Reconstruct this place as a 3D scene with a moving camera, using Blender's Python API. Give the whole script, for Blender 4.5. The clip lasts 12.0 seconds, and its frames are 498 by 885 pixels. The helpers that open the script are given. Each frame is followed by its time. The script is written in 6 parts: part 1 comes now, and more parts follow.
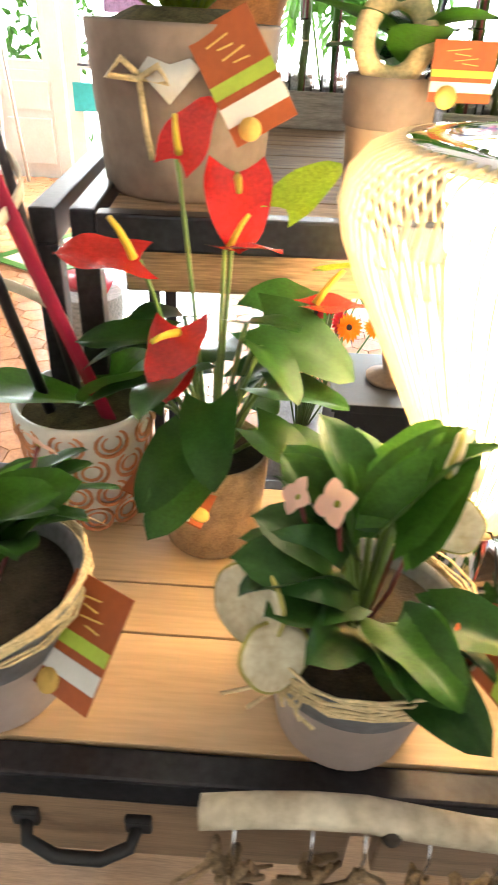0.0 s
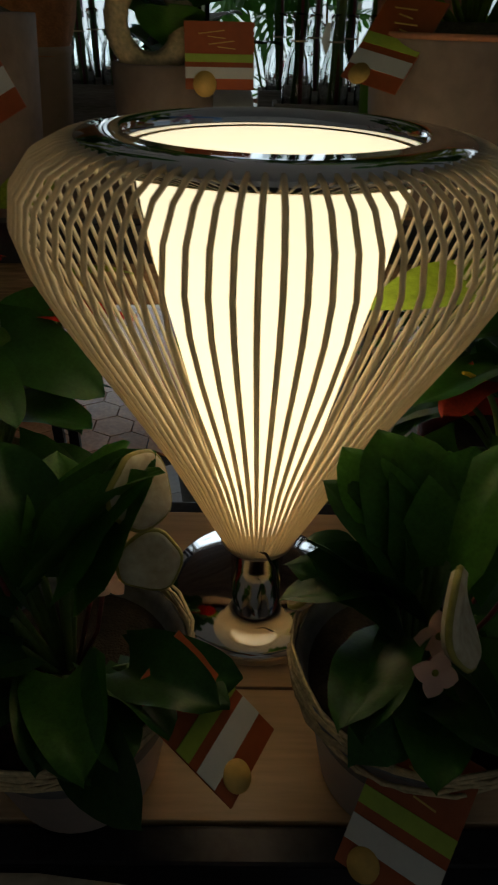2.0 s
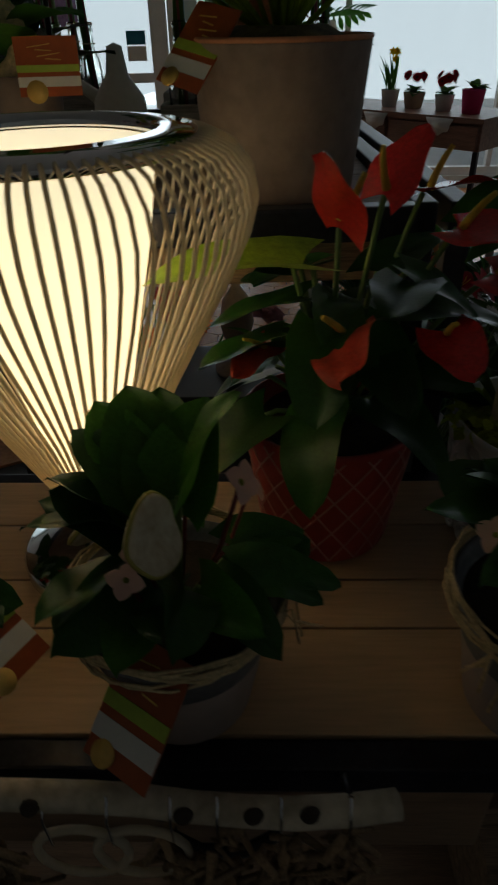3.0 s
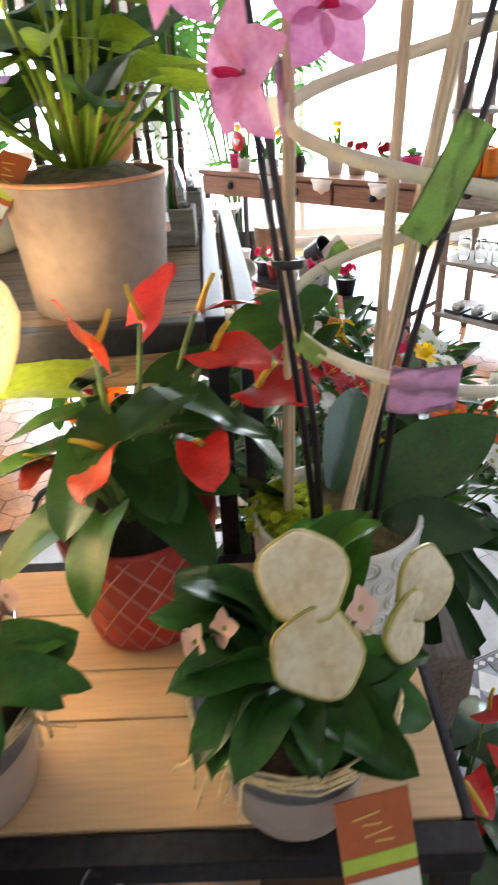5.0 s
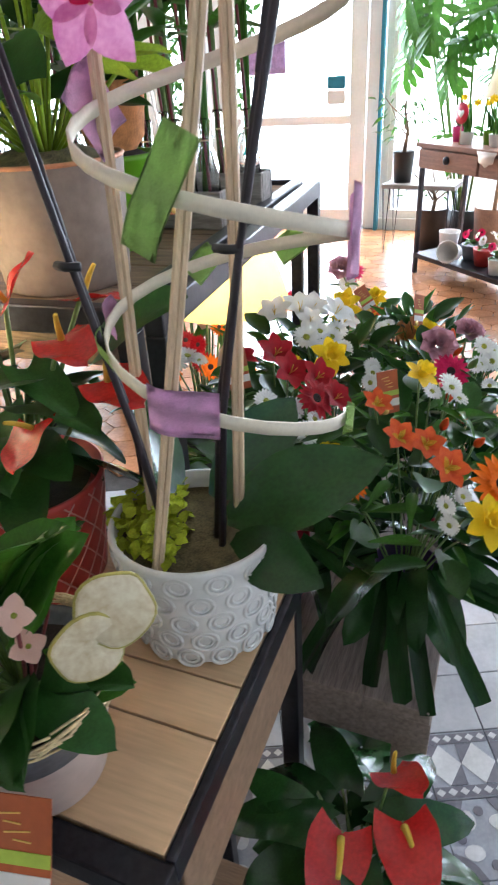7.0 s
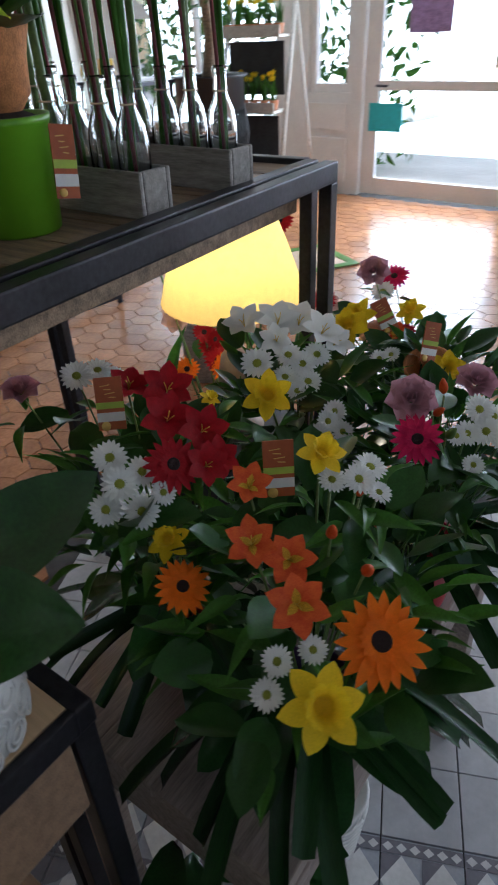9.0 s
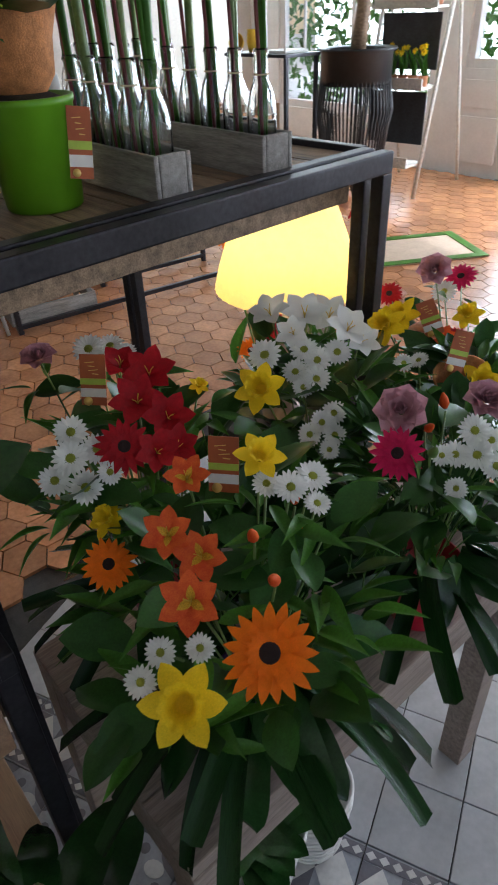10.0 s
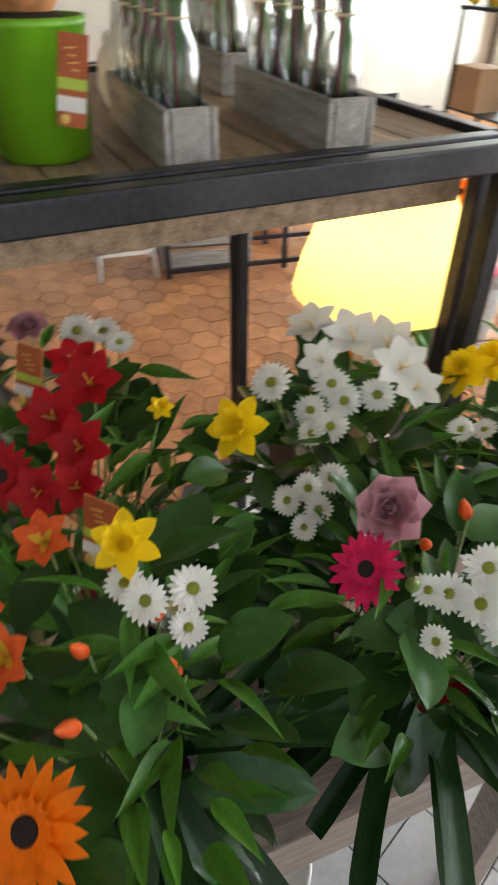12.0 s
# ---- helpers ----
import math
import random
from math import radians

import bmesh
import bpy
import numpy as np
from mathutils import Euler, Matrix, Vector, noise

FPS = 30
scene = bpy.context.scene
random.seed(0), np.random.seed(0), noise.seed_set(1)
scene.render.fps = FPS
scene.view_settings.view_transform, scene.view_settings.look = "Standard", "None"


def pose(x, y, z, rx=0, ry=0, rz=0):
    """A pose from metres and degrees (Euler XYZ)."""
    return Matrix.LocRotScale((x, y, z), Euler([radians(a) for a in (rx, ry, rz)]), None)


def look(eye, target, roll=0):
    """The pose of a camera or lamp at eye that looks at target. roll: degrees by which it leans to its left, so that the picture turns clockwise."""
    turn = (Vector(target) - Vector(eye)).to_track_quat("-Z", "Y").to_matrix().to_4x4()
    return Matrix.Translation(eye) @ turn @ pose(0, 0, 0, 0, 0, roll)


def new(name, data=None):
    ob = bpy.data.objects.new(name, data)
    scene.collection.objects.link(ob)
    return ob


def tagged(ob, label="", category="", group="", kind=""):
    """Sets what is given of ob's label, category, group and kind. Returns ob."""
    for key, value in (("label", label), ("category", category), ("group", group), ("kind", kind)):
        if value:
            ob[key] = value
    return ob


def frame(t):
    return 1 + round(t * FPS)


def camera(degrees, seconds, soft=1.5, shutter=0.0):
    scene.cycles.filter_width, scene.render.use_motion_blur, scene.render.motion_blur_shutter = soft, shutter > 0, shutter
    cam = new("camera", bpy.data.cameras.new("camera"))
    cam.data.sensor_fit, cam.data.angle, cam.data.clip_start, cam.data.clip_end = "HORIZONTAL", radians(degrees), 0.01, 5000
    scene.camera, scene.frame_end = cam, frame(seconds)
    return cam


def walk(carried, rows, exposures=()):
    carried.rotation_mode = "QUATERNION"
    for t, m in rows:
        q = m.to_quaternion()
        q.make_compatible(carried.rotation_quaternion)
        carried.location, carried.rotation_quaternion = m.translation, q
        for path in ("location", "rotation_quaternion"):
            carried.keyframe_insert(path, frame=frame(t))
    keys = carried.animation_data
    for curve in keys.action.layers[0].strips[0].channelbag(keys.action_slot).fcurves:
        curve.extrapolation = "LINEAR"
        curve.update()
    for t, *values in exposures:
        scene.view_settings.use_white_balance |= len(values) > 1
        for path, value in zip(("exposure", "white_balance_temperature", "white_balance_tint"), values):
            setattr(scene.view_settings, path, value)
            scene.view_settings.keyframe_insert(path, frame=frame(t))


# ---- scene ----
cam = camera(42.9, 12.0, soft=1.8, shutter=0.5)

PATH = [
    (0, (-0.226, -0.277, 1.501), (-0.258, 1.378, 0.378), 3.1),
    (0.5, (-0.122, -0.283, 1.495), (-0.226, 1.386, 0.398), 0.8),
    (1, (-0.05, -0.287, 1.505), (-0.177, 1.367, 0.388), -0.6),
    (1.5, (-0.024, -0.265, 1.5), (-0.085, 1.405, 0.401), -0.0),
    (2, (-0.019, -0.22, 1.493), (0.009, 1.438, 0.374), 1.6),
    (2.5, (0.059, -0.232, 1.487), (0.121, 1.414, 0.353), -0.1),
    (2.7, (0.113, -0.257, 1.492), (0.132, 1.393, 0.362), -0.2),
    (4.3, (0.327, -0.348, 1.553), (0.105, 1.365, 0.544), -5.6),
    (4.5, (0.35, -0.346, 1.565), (0.151, 1.381, 0.577), -6.1),
    (5, (0.395, -0.309, 1.57), (0.368, 1.428, 0.579), -3.1),
    (5.5, (0.476, -0.223, 1.564), (0.479, 1.501, 0.55), -3.1),
    (6, (0.562, -0.186, 1.552), (0.406, 1.509, 0.501), -4.2),
    (6.5, (0.687, -0.209, 1.559), (0.162, 1.384, 0.47), -4.1),
    (7, (0.764, -0.211, 1.573), (0.095, 1.366, 0.542), -3.7),
    (7.5, (0.807, -0.156, 1.575), (0.138, 1.443, 0.576), -2.2),
    (7.7, (0.814, -0.107, 1.574), (0.174, 1.494, 0.559), -1.4),
    (9.3, (0.998, 0.236, 1.539), (-0.121, 1.461, 0.422), -3.5),
    (9.5, (1.034, 0.267, 1.542), (-0.145, 1.422, 0.413), -4.1),
    (10, (1.078, 0.317, 1.552), (-0.185, 1.367, 0.411), -2.4),
    (10.5, (1.07, 0.386, 1.541), (-0.232, 1.381, 0.395), -2.2),
    (11, (1.019, 0.504, 1.533), (-0.294, 1.476, 0.379), -1.7),
    (11.5, (0.997, 0.581, 1.525), (-0.342, 1.488, 0.35), -1.5),
    (12, (1.015, 0.626, 1.519), (-0.445, 1.226, 0.291), 0.8),
]
walk(cam, [(t, look(eye, target, roll)) for t, eye, target, roll in PATH],
     [(0, 0.8, 6500, 10), (0.5, -0.05, 6500, 8), (1.0, -1.2, 6400, 4), (1.5, -2.5, 5900, 4), (2.0, -3.8, 5900, 2), (2.7, -4.3, 5900, 2), (4.3, -0.3, 6300, 12), (5.0, 0.15, 6100, 12),
      (6.5, 0.1, 5700, 12), (7.7, 0.0, 5700, 12), (9.3, -1.35, 5500, 12), (10.0, -0.9, 5800, 12), (10.5, -0.25, 6400, 10), (11.0, -0.05, 6500, 10), (11.5, -0.15, 6500, 10), (12, -0.1, 6500, 10)])

# ---- light ----
world = bpy.data.worlds.new("sky")
scene.world = world
world.use_nodes = True
_n = world.node_tree.nodes
_sky = _n.new("ShaderNodeTexSky")
_sky.sky_type, _sky.sun_disc = "NISHITA", False
_sky.sun_elevation, _sky.sun_rotation = radians(42), radians(-20)
world.node_tree.links.new(_sky.outputs[0], _n["Background"].inputs[0])
_n["Background"].inputs[1].default_value = 0.15
_sun = bpy.data.lights.new("sun", "SUN")
_sun.energy, _sun.angle, _sun.color = 5.0, radians(0.6), (1.0, 0.95, 0.87)
sun_lamp = new("sun", _sun)
sun_lamp.matrix_world = look((-3, 12, 8), (-1.4, 4.0, 0))


def window_light(name, m, sx, sy, watts, color):
    d = bpy.data.lights.new(name, "AREA")
    d.shape, d.size, d.size_y, d.energy, d.color = "RECTANGLE", sx, sy, watts, color
    new(name, d).matrix_world = m


# sky light in the shop front's openings, plus fill through an added side window
window_light("daylight_front", look((1.9, 6.5, 1.7), (1.9, 0, 0.9)), 4.4, 2.2, 300, (0.86, 0.94, 1.0))
window_light("daylight_left", look((-4.8, 6.5, 1.6), (-4.0, 0, 0.9)), 2.4, 2.0, 150, (0.88, 1.0, 1.0))
window_light("daylight_door", look((-1.5, 6.5, 1.4), (-1.2, 0, 0.0)), 1.5, 2.0, 150, (0.9, 0.97, 1.0))
# weak fill from the east, placed in a window invented for it
window_light("side_fill", look((3.85, 0.6, 1.75), (0, 0.6, 0.9)), 3.0, 1.7, 16, (0.93, 0.97, 1.0))


# ---- materials ----
def mat(name, color, rough=0.5, metal=0.0, vary=0.12, scale=30.0, bump=0.0, fine=None, trans=0.0, spec=0.5, stretch=None, second=None, emit=0.0, random_amount=0.0, coat=0.0, island=0.0):
    """A surface with two scales of colour change, fine relief and, for petals and leaves, light passing through."""
    m = bpy.data.materials.new(name)
    m.use_nodes = True
    nt = m.node_tree
    b = nt.nodes["Principled BSDF"]
    out = nt.nodes["Material Output"]
    tc = nt.nodes.new("ShaderNodeTexCoord")
    src = tc.outputs["Object"]
    if stretch:
        mp = nt.nodes.new("ShaderNodeMapping")
        mp.inputs["Scale"].default_value = stretch
        nt.links.new(src, mp.inputs[0])
        src = mp.outputs[0]
    n1 = nt.nodes.new("ShaderNodeTexNoise")
    n1.inputs["Scale"].default_value, n1.inputs["Detail"].default_value = scale, 5
    n2 = nt.nodes.new("ShaderNodeTexNoise")
    n2.inputs["Scale"].default_value, n2.inputs["Detail"].default_value = fine or scale * 7, 3
    nt.links.new(src, n1.inputs["Vector"])
    nt.links.new(src, n2.inputs["Vector"])
    add = nt.nodes.new("ShaderNodeMath")
    add.operation = "MULTIPLY_ADD"
    add.inputs[1].default_value = 0.45
    nt.links.new(n2.outputs[0], add.inputs[0])
    half = nt.nodes.new("ShaderNodeMath")
    half.operation = "MULTIPLY"
    half.inputs[1].default_value = 0.55
    nt.links.new(n1.outputs[0], half.inputs[0])
    nt.links.new(half.outputs[0], add.inputs[2])
    ramp = nt.nodes.new("ShaderNodeValToRGB")
    lo = [c * (1 - vary * 1.6) for c in color]
    hi = [min(1, c * (1 + vary)) for c in color] if second is None else second
    ramp.color_ramp.elements[0].position, ramp.color_ramp.elements[1].position = 0.32, 0.68
    ramp.color_ramp.elements[0].color, ramp.color_ramp.elements[1].color = (*lo, 1), (*hi, 1)
    nt.links.new(add.outputs[0], ramp.inputs[0])
    col = ramp.outputs[0]
    if random_amount or island:
        hsv = nt.nodes.new("ShaderNodeHueSaturation")
        if island:
            info = nt.nodes.new("ShaderNodeNewGeometry").outputs["Random Per Island"]
        else:
            info = nt.nodes.new("ShaderNodeObjectInfo").outputs["Random"]
        k = random_amount or island
        mr = nt.nodes.new("ShaderNodeMapRange")
        mr.inputs["To Min"].default_value, mr.inputs["To Max"].default_value = 1 - k, 1 + k
        nt.links.new(info, mr.inputs["Value"])
        nt.links.new(mr.outputs[0], hsv.inputs["Value"])
        nt.links.new(col, hsv.inputs["Color"])
        col = hsv.outputs[0]
    nt.links.new(col, b.inputs["Base Color"])
    b.inputs["Roughness"].default_value, b.inputs["Metallic"].default_value = rough, metal
    b.inputs["Specular IOR Level"].default_value = spec if not trans or rough < 0.25 else 0.22
    b.inputs["Coat Weight"].default_value = coat
    if bump:
        bp = nt.nodes.new("ShaderNodeBump")
        bp.inputs["Strength"].default_value, bp.inputs["Distance"].default_value = bump, 0.002
        nt.links.new(add.outputs[0], bp.inputs["Height"])
        nt.links.new(bp.outputs[0], b.inputs["Normal"])
    if emit:
        b.inputs["Emission Color"].default_value = (*color, 1)
        b.inputs["Emission Strength"].default_value = emit
    if trans:
        t = nt.nodes.new("ShaderNodeBsdfTranslucent")
        nt.links.new(col, t.inputs[0])
        mx = nt.nodes.new("ShaderNodeMixShader")
        mx.inputs[0].default_value = trans
        nt.links.new(b.outputs[0], mx.inputs[1])
        nt.links.new(t.outputs[0], mx.inputs[2])
        nt.links.new(mx.outputs[0], out.inputs[0])
    return m


def glass_mat(name, color=(1, 1, 1), rough=0.0):
    m = bpy.data.materials.new(name)
    m.use_nodes = True
    b = m.node_tree.nodes["Principled BSDF"]
    b.inputs["Base Color"].default_value = (*color, 1)
    b.inputs["Transmission Weight"].default_value = 1
    b.inputs["Roughness"].default_value, b.inputs["IOR"].default_value = rough, 1.45
    return m


WALL = mat("wall_plaster", (0.62, 0.58, 0.52), 0.9, scale=3, bump=0.3, fine=60)
WHITE = mat("white_paint", (0.8, 0.79, 0.77), 0.5, vary=0.05, scale=6, bump=0.1)
CEIL = mat("ceiling_paint", (0.7, 0.68, 0.64), 0.9, vary=0.05, scale=4)
STEEL = mat("dark_steel", (0.045, 0.043, 0.05), 0.38, 0.75, vary=0.3, scale=9, bump=0.15, fine=120)
BLACK = mat("black_paint", (0.02, 0.02, 0.022), 0.45, vary=0.2, scale=20, bump=0.1)
PINE = mat("light_wood", (0.68, 0.46, 0.26), 0.42, scale=4, vary=0.14, second=(0.74, 0.51, 0.29), stretch=(0.6, 7, 7), bump=0.12, random_amount=0.1)
OLDWOOD = mat("reclaimed_wood", (0.28, 0.175, 0.10), 0.6, scale=7, vary=0.4, second=(0.42, 0.28, 0.17), stretch=(0.7, 10, 10), bump=0.5, random_amount=0.25)
BENCH = mat("grey_brown_wood", (0.24, 0.175, 0.14), 0.5, scale=9, vary=0.3, second=(0.36, 0.285, 0.24), stretch=(14, 0.8, 14), bump=0.35, random_amount=0.06)
DRAWERWOOD = mat("drawer_wood", (0.30, 0.19, 0.115), 0.45, scale=8, vary=0.25, stretch=(0.6, 10, 10), bump=0.25)
REDWOOD = mat("brown_table_wood", (0.30, 0.16, 0.11), 0.45, scale=6, vary=0.25, stretch=(0.8, 8, 8), bump=0.25)
GREYWOOD = mat("weathered_grey_wood", (0.30, 0.275, 0.25), 0.75, scale=10, vary=0.3, second=(0.42, 0.385, 0.35), stretch=(0.8, 8, 8), bump=0.6)
WHITEWOOD = mat("whitewashed_wood", (0.62, 0.58, 0.52), 0.7, scale=8, vary=0.25, stretch=(8, 1, 8), bump=0.4)
CANE = mat("pale_cane", (0.66, 0.5, 0.32), 0.55, scale=14, vary=0.2, stretch=(9, 9, 0.8), bump=0.3)
BIRCH = mat("birch_bark", (0.7, 0.56, 0.37), 0.8, scale=16, vary=0.35, second=(0.74, 0.65, 0.5), bump=0.9, fine=90)
BARKKNOT = mat("dark_bark", (0.05, 0.035, 0.025), 0.9, scale=40, bump=0.8)
DRIED = mat("dried_fibre", (0.33, 0.22, 0.12), 0.9, scale=60, vary=0.4, bump=0.8)
RAFFIA = mat("raffia", (0.72, 0.56, 0.31), 0.7, scale=40, vary=0.3, bump=0.5)
CHROME = mat("chrome", (0.72, 0.72, 0.74), 0.07, 1.0, vary=0.03, scale=10)
WIRE = mat("cream_wire", (0.8, 0.72, 0.57), 0.45, vary=0.06, scale=30, trans=0.5)
DIFFUSER = mat("lamp_diffuser", (1.0, 0.88, 0.66), 0.6, vary=0.02, scale=12, trans=0.65, emit=22.0)
SHADE2 = mat("yellow_fabric_shade", (0.96, 0.7, 0.24), 0.8, vary=0.06, scale=60, trans=0.65, bump=0.3)
SHADE3 = mat("cream_fabric_shade", (0.9, 0.84, 0.68), 0.8, vary=0.04, trans=0.5)
SOIL = mat("potting_soil", (0.035, 0.024, 0.016), 1.0, vary=0.5, scale=70, bump=1.0)
MOSS = mat("dry_moss", (0.13, 0.105, 0.045), 1.0, vary=0.5, scale=60, bump=1.0)
LIMEMOSS = mat("lime_moss", (0.44, 0.52, 0.03), 0.8, vary=0.25, scale=60, trans=0.2, island=0.25)
LEAF = mat("dark_leaf", (0.03, 0.09, 0.016), 0.3, vary=0.22, scale=4, bump=0.15, trans=0.12, random_amount=0.3)
LEAF2 = mat("mid_leaf", (0.06, 0.17, 0.018), 0.32, vary=0.22, scale=4, bump=0.15, trans=0.25, random_amount=0.3)
LEAFGLOSS = mat("glossy_leaf", (0.02, 0.072, 0.014), 0.2, vary=0.22, scale=5, bump=0.2, trans=0.06, random_amount=0.25)
BLADE = mat("blade_leaf", (0.014, 0.05, 0.01), 0.26, vary=0.35, scale=12, stretch=(20, 1, 1), bump=0.25, trans=0.08, random_amount=0.35)
LIMELEAF = mat("lime_leaf", (0.3, 0.42, 0.03), 0.4, vary=0.25, scale=16, trans=0.3, random_amount=0.2)
STEM = mat("green_stem", (0.14, 0.22, 0.05), 0.5, vary=0.2, scale=30)
DARKSTEM = mat("dark_stem", (0.022, 0.015, 0.022), 0.45, vary=0.3, scale=30)
REDSTEM = mat("red_stem", (0.2, 0.035, 0.035), 0.5, vary=0.3, scale=30)
SPATHE = mat("red_spathe", (0.62, 0.022, 0.018), 0.18, vary=0.2, scale=18, bump=0.35, trans=0.15, random_amount=0.2, coat=0.4)
SPATHEOLD = mat("faded_red_spathe", (0.5, 0.06, 0.035), 0.3, vary=0.2, scale=18, bump=0.35, trans=0.15, random_amount=0.2)
SPADIX = mat("yellow_spadix", (0.75, 0.5, 0.04), 0.6, vary=0.15, scale=120, bump=0.5)
YELLOW = mat("yellow_petal", (0.86, 0.6, 0.008), 0.5, vary=0.12, scale=25, bump=0.2, trans=0.2)
ORANGE = mat("orange_petal", (0.92, 0.19, 0.0), 0.5, vary=0.1, scale=6, bump=0.2, trans=0.2)
PINKHOT = mat("magenta_petal", (0.66, 0.012, 0.1), 0.5, vary=0.12, scale=6, bump=0.2, trans=0.2)
REDPETAL = mat("crimson_petal", (0.36, 0.004, 0.01), 0.45, vary=0.2, scale=6, bump=0.2, trans=0.2)
FLAME = mat("flame_petal", (0.68, 0.06, 0.015), 0.5, vary=0.1, scale=3, second=(0.76, 0.15, 0.025), trans=0.2)
WHITEPETAL = mat("white_petal", (0.82, 0.82, 0.78), 0.5, vary=0.05, scale=30, bump=0.15, trans=0.25)
ROSEPETAL = mat("mauve_rose_petal", (0.56, 0.29, 0.34), 0.5, vary=0.12, scale=25, trans=0.25)
ORCHID = mat("pink_orchid_petal", (0.66, 0.19, 0.45), 0.5, vary=0.08, scale=2, fine=9, second=(0.8, 0.4, 0.6), trans=0.35, random_amount=0.1)
BLUSH = mat("blush_petal", (0.8, 0.52, 0.42), 0.5, vary=0.1, scale=30, trans=0.3)
GREENEYE = mat("green_flower_centre", (0.33, 0.36, 0.03), 0.8, vary=0.3, scale=150, bump=0.8)
DARKEYE = mat("dark_flower_centre", (0.03, 0.012, 0.01), 0.9, vary=0.4, scale=150, bump=0.8)
APPLE = mat("dried_apple", (0.78, 0.62, 0.37), 0.65, vary=0.15, scale=26, bump=0.6, trans=0.15, second=(0.86, 0.8, 0.62))
APPLESKIN = mat("apple_skin", (0.42, 0.36, 0.08), 0.5, vary=0.2)
POTPINK = mat("pinkish_pot", (0.55, 0.44, 0.39), 0.5, vary=0.07, scale=12, bump=0.1)
POTZINC = mat("zinc_band", (0.2, 0.2, 0.215), 0.5, 0.3, vary=0.25, scale=18, bump=0.2)
CERAMIC = mat("white_relief_ceramic", (0.72, 0.71, 0.68), 0.45, vary=0.07, scale=14, bump=0.2)
RINGORANGE = mat("orange_ring", (0.6, 0.25, 0.12), 0.6, vary=0.15)
BURLAP = mat("woven_burlap", (0.36, 0.25, 0.15), 0.9, vary=0.25, scale=60, bump=0.9)
ORANGEJUTE = mat("orange_burlap", (0.6, 0.25, 0.09), 0.9, vary=0.25, scale=70, bump=0.9)
REDPOT = mat("red_pot_paint", (0.5, 0.045, 0.035), 0.45, vary=0.12, scale=12)
REDPOTLINE = mat("pale_red_line", (0.62, 0.3, 0.26), 0.6, vary=0.1)
TAUPE = mat("taupe_clay", (0.30, 0.225, 0.18), 0.75, vary=0.18, scale=9, bump=0.3)
TAN = mat("tan_clay", (0.5, 0.37, 0.26), 0.7, vary=0.1, scale=10, bump=0.2)
GREENPOT = mat("lime_green_pot", (0.14, 0.36, 0.01), 0.35, vary=0.06, scale=8)
PURPLE = mat("purple_vase", (0.05, 0.008, 0.1), 0.35, vary=0.1)
REDVASE = mat("red_vase", (0.5, 0.012, 0.04), 0.3, vary=0.08, scale=8)
MAGPOT = mat("magenta_pot", (0.62, 0.03, 0.18), 0.4, vary=0.08)
CARD = mat("rust_card", (0.40, 0.09, 0.02), 0.5, vary=0.1, scale=20)
CARDWHITE = mat("card_white", (0.75, 0.73, 0.69), 0.5, vary=0.04)
CARDLIME = mat("card_lime", (0.42, 0.55, 0.06), 0.5, vary=0.08)
GOLD = mat("card_gold", (0.78, 0.5, 0.12), 0.5, vary=0.1)
RIBBON = mat("cream_ribbon", (0.76, 0.69, 0.55), 0.7, vary=0.06, scale=40, bump=0.3)
FELTPINK = mat("lilac_felt", (0.72, 0.44, 0.64), 0.95, vary=0.12, scale=90, bump=0.8)
FELTGREEN = mat("green_felt", (0.4, 0.58, 0.18), 0.95, vary=0.12, scale=90, bump=0.8)
REDRIBBON = mat("red_ribbon", (0.5, 0.012, 0.06), 0.5, vary=0.1)
GREYTILE = mat("grey_floor_tile", (0.42, 0.42, 0.43), 0.4, vary=0.1, scale=9, bump=0.15, random_amount=0.08)
TILEWHITE = mat("cement_white", (0.6, 0.59, 0.57), 0.45, vary=0.1, scale=14)
TILEGREY = mat("cement_grey", (0.15, 0.14, 0.16), 0.45, vary=0.15, scale=14)
TILEMID = mat("cement_mid_grey", (0.33, 0.34, 0.37), 0.45, vary=0.12, scale=14)
GROUT = mat("dark_grout", (0.06, 0.055, 0.05), 0.9, vary=0.3, scale=30)
TERRA = mat("terracotta_tile", (0.42, 0.185, 0.08), 0.24, vary=0.22, scale=8, bump=0.2, island=0.18)
GLASS = glass_mat("clear_glass", (0.96, 0.98, 0.97))
PAVING = mat("pale_paving", (0.5, 0.48, 0.45), 0.8, vary=0.12, scale=2, bump=0.3)
CHALK = mat("chalkboard", (0.025, 0.027, 0.032), 0.7, vary=0.4, scale=9)
POSTER = mat("violet_poster", (0.38, 0.26, 0.5), 0.6, vary=0.3, scale=18)
BLUESIGN = mat("blue_sign", (0.03, 0.2, 0.3), 0.5, vary=0.1)
TEAL = mat("turquoise_sign", (0.05, 0.5, 0.55), 0.5, vary=0.1)
CARTON = mat("brown_card", (0.4, 0.25, 0.14), 0.8, vary=0.1)
ORANGEGLASS = mat("orange_glass", (0.8, 0.3, 0.02), 0.15, vary=0.1, trans=0.5)


# ---- shape helpers ----
def part(name, bm, material, parent=None, label="", m=None, smooth=True):
    me = bpy.data.meshes.new(name)
    bm.to_mesh(me)
    bm.free()
    for x in (material if isinstance(material, (list, tuple)) else [material]):
        me.materials.append(x)
    if smooth:
        me.shade_smooth()
    return link(name, me, parent, label, m)


def link(name, me, parent=None, label="", m=None):
    ob = new(name, me)
    if parent is not None:
        ob.parent = parent
    if m is not None:
        ob.matrix_basis = m
    if label:
        tagged(ob, label)
    return ob


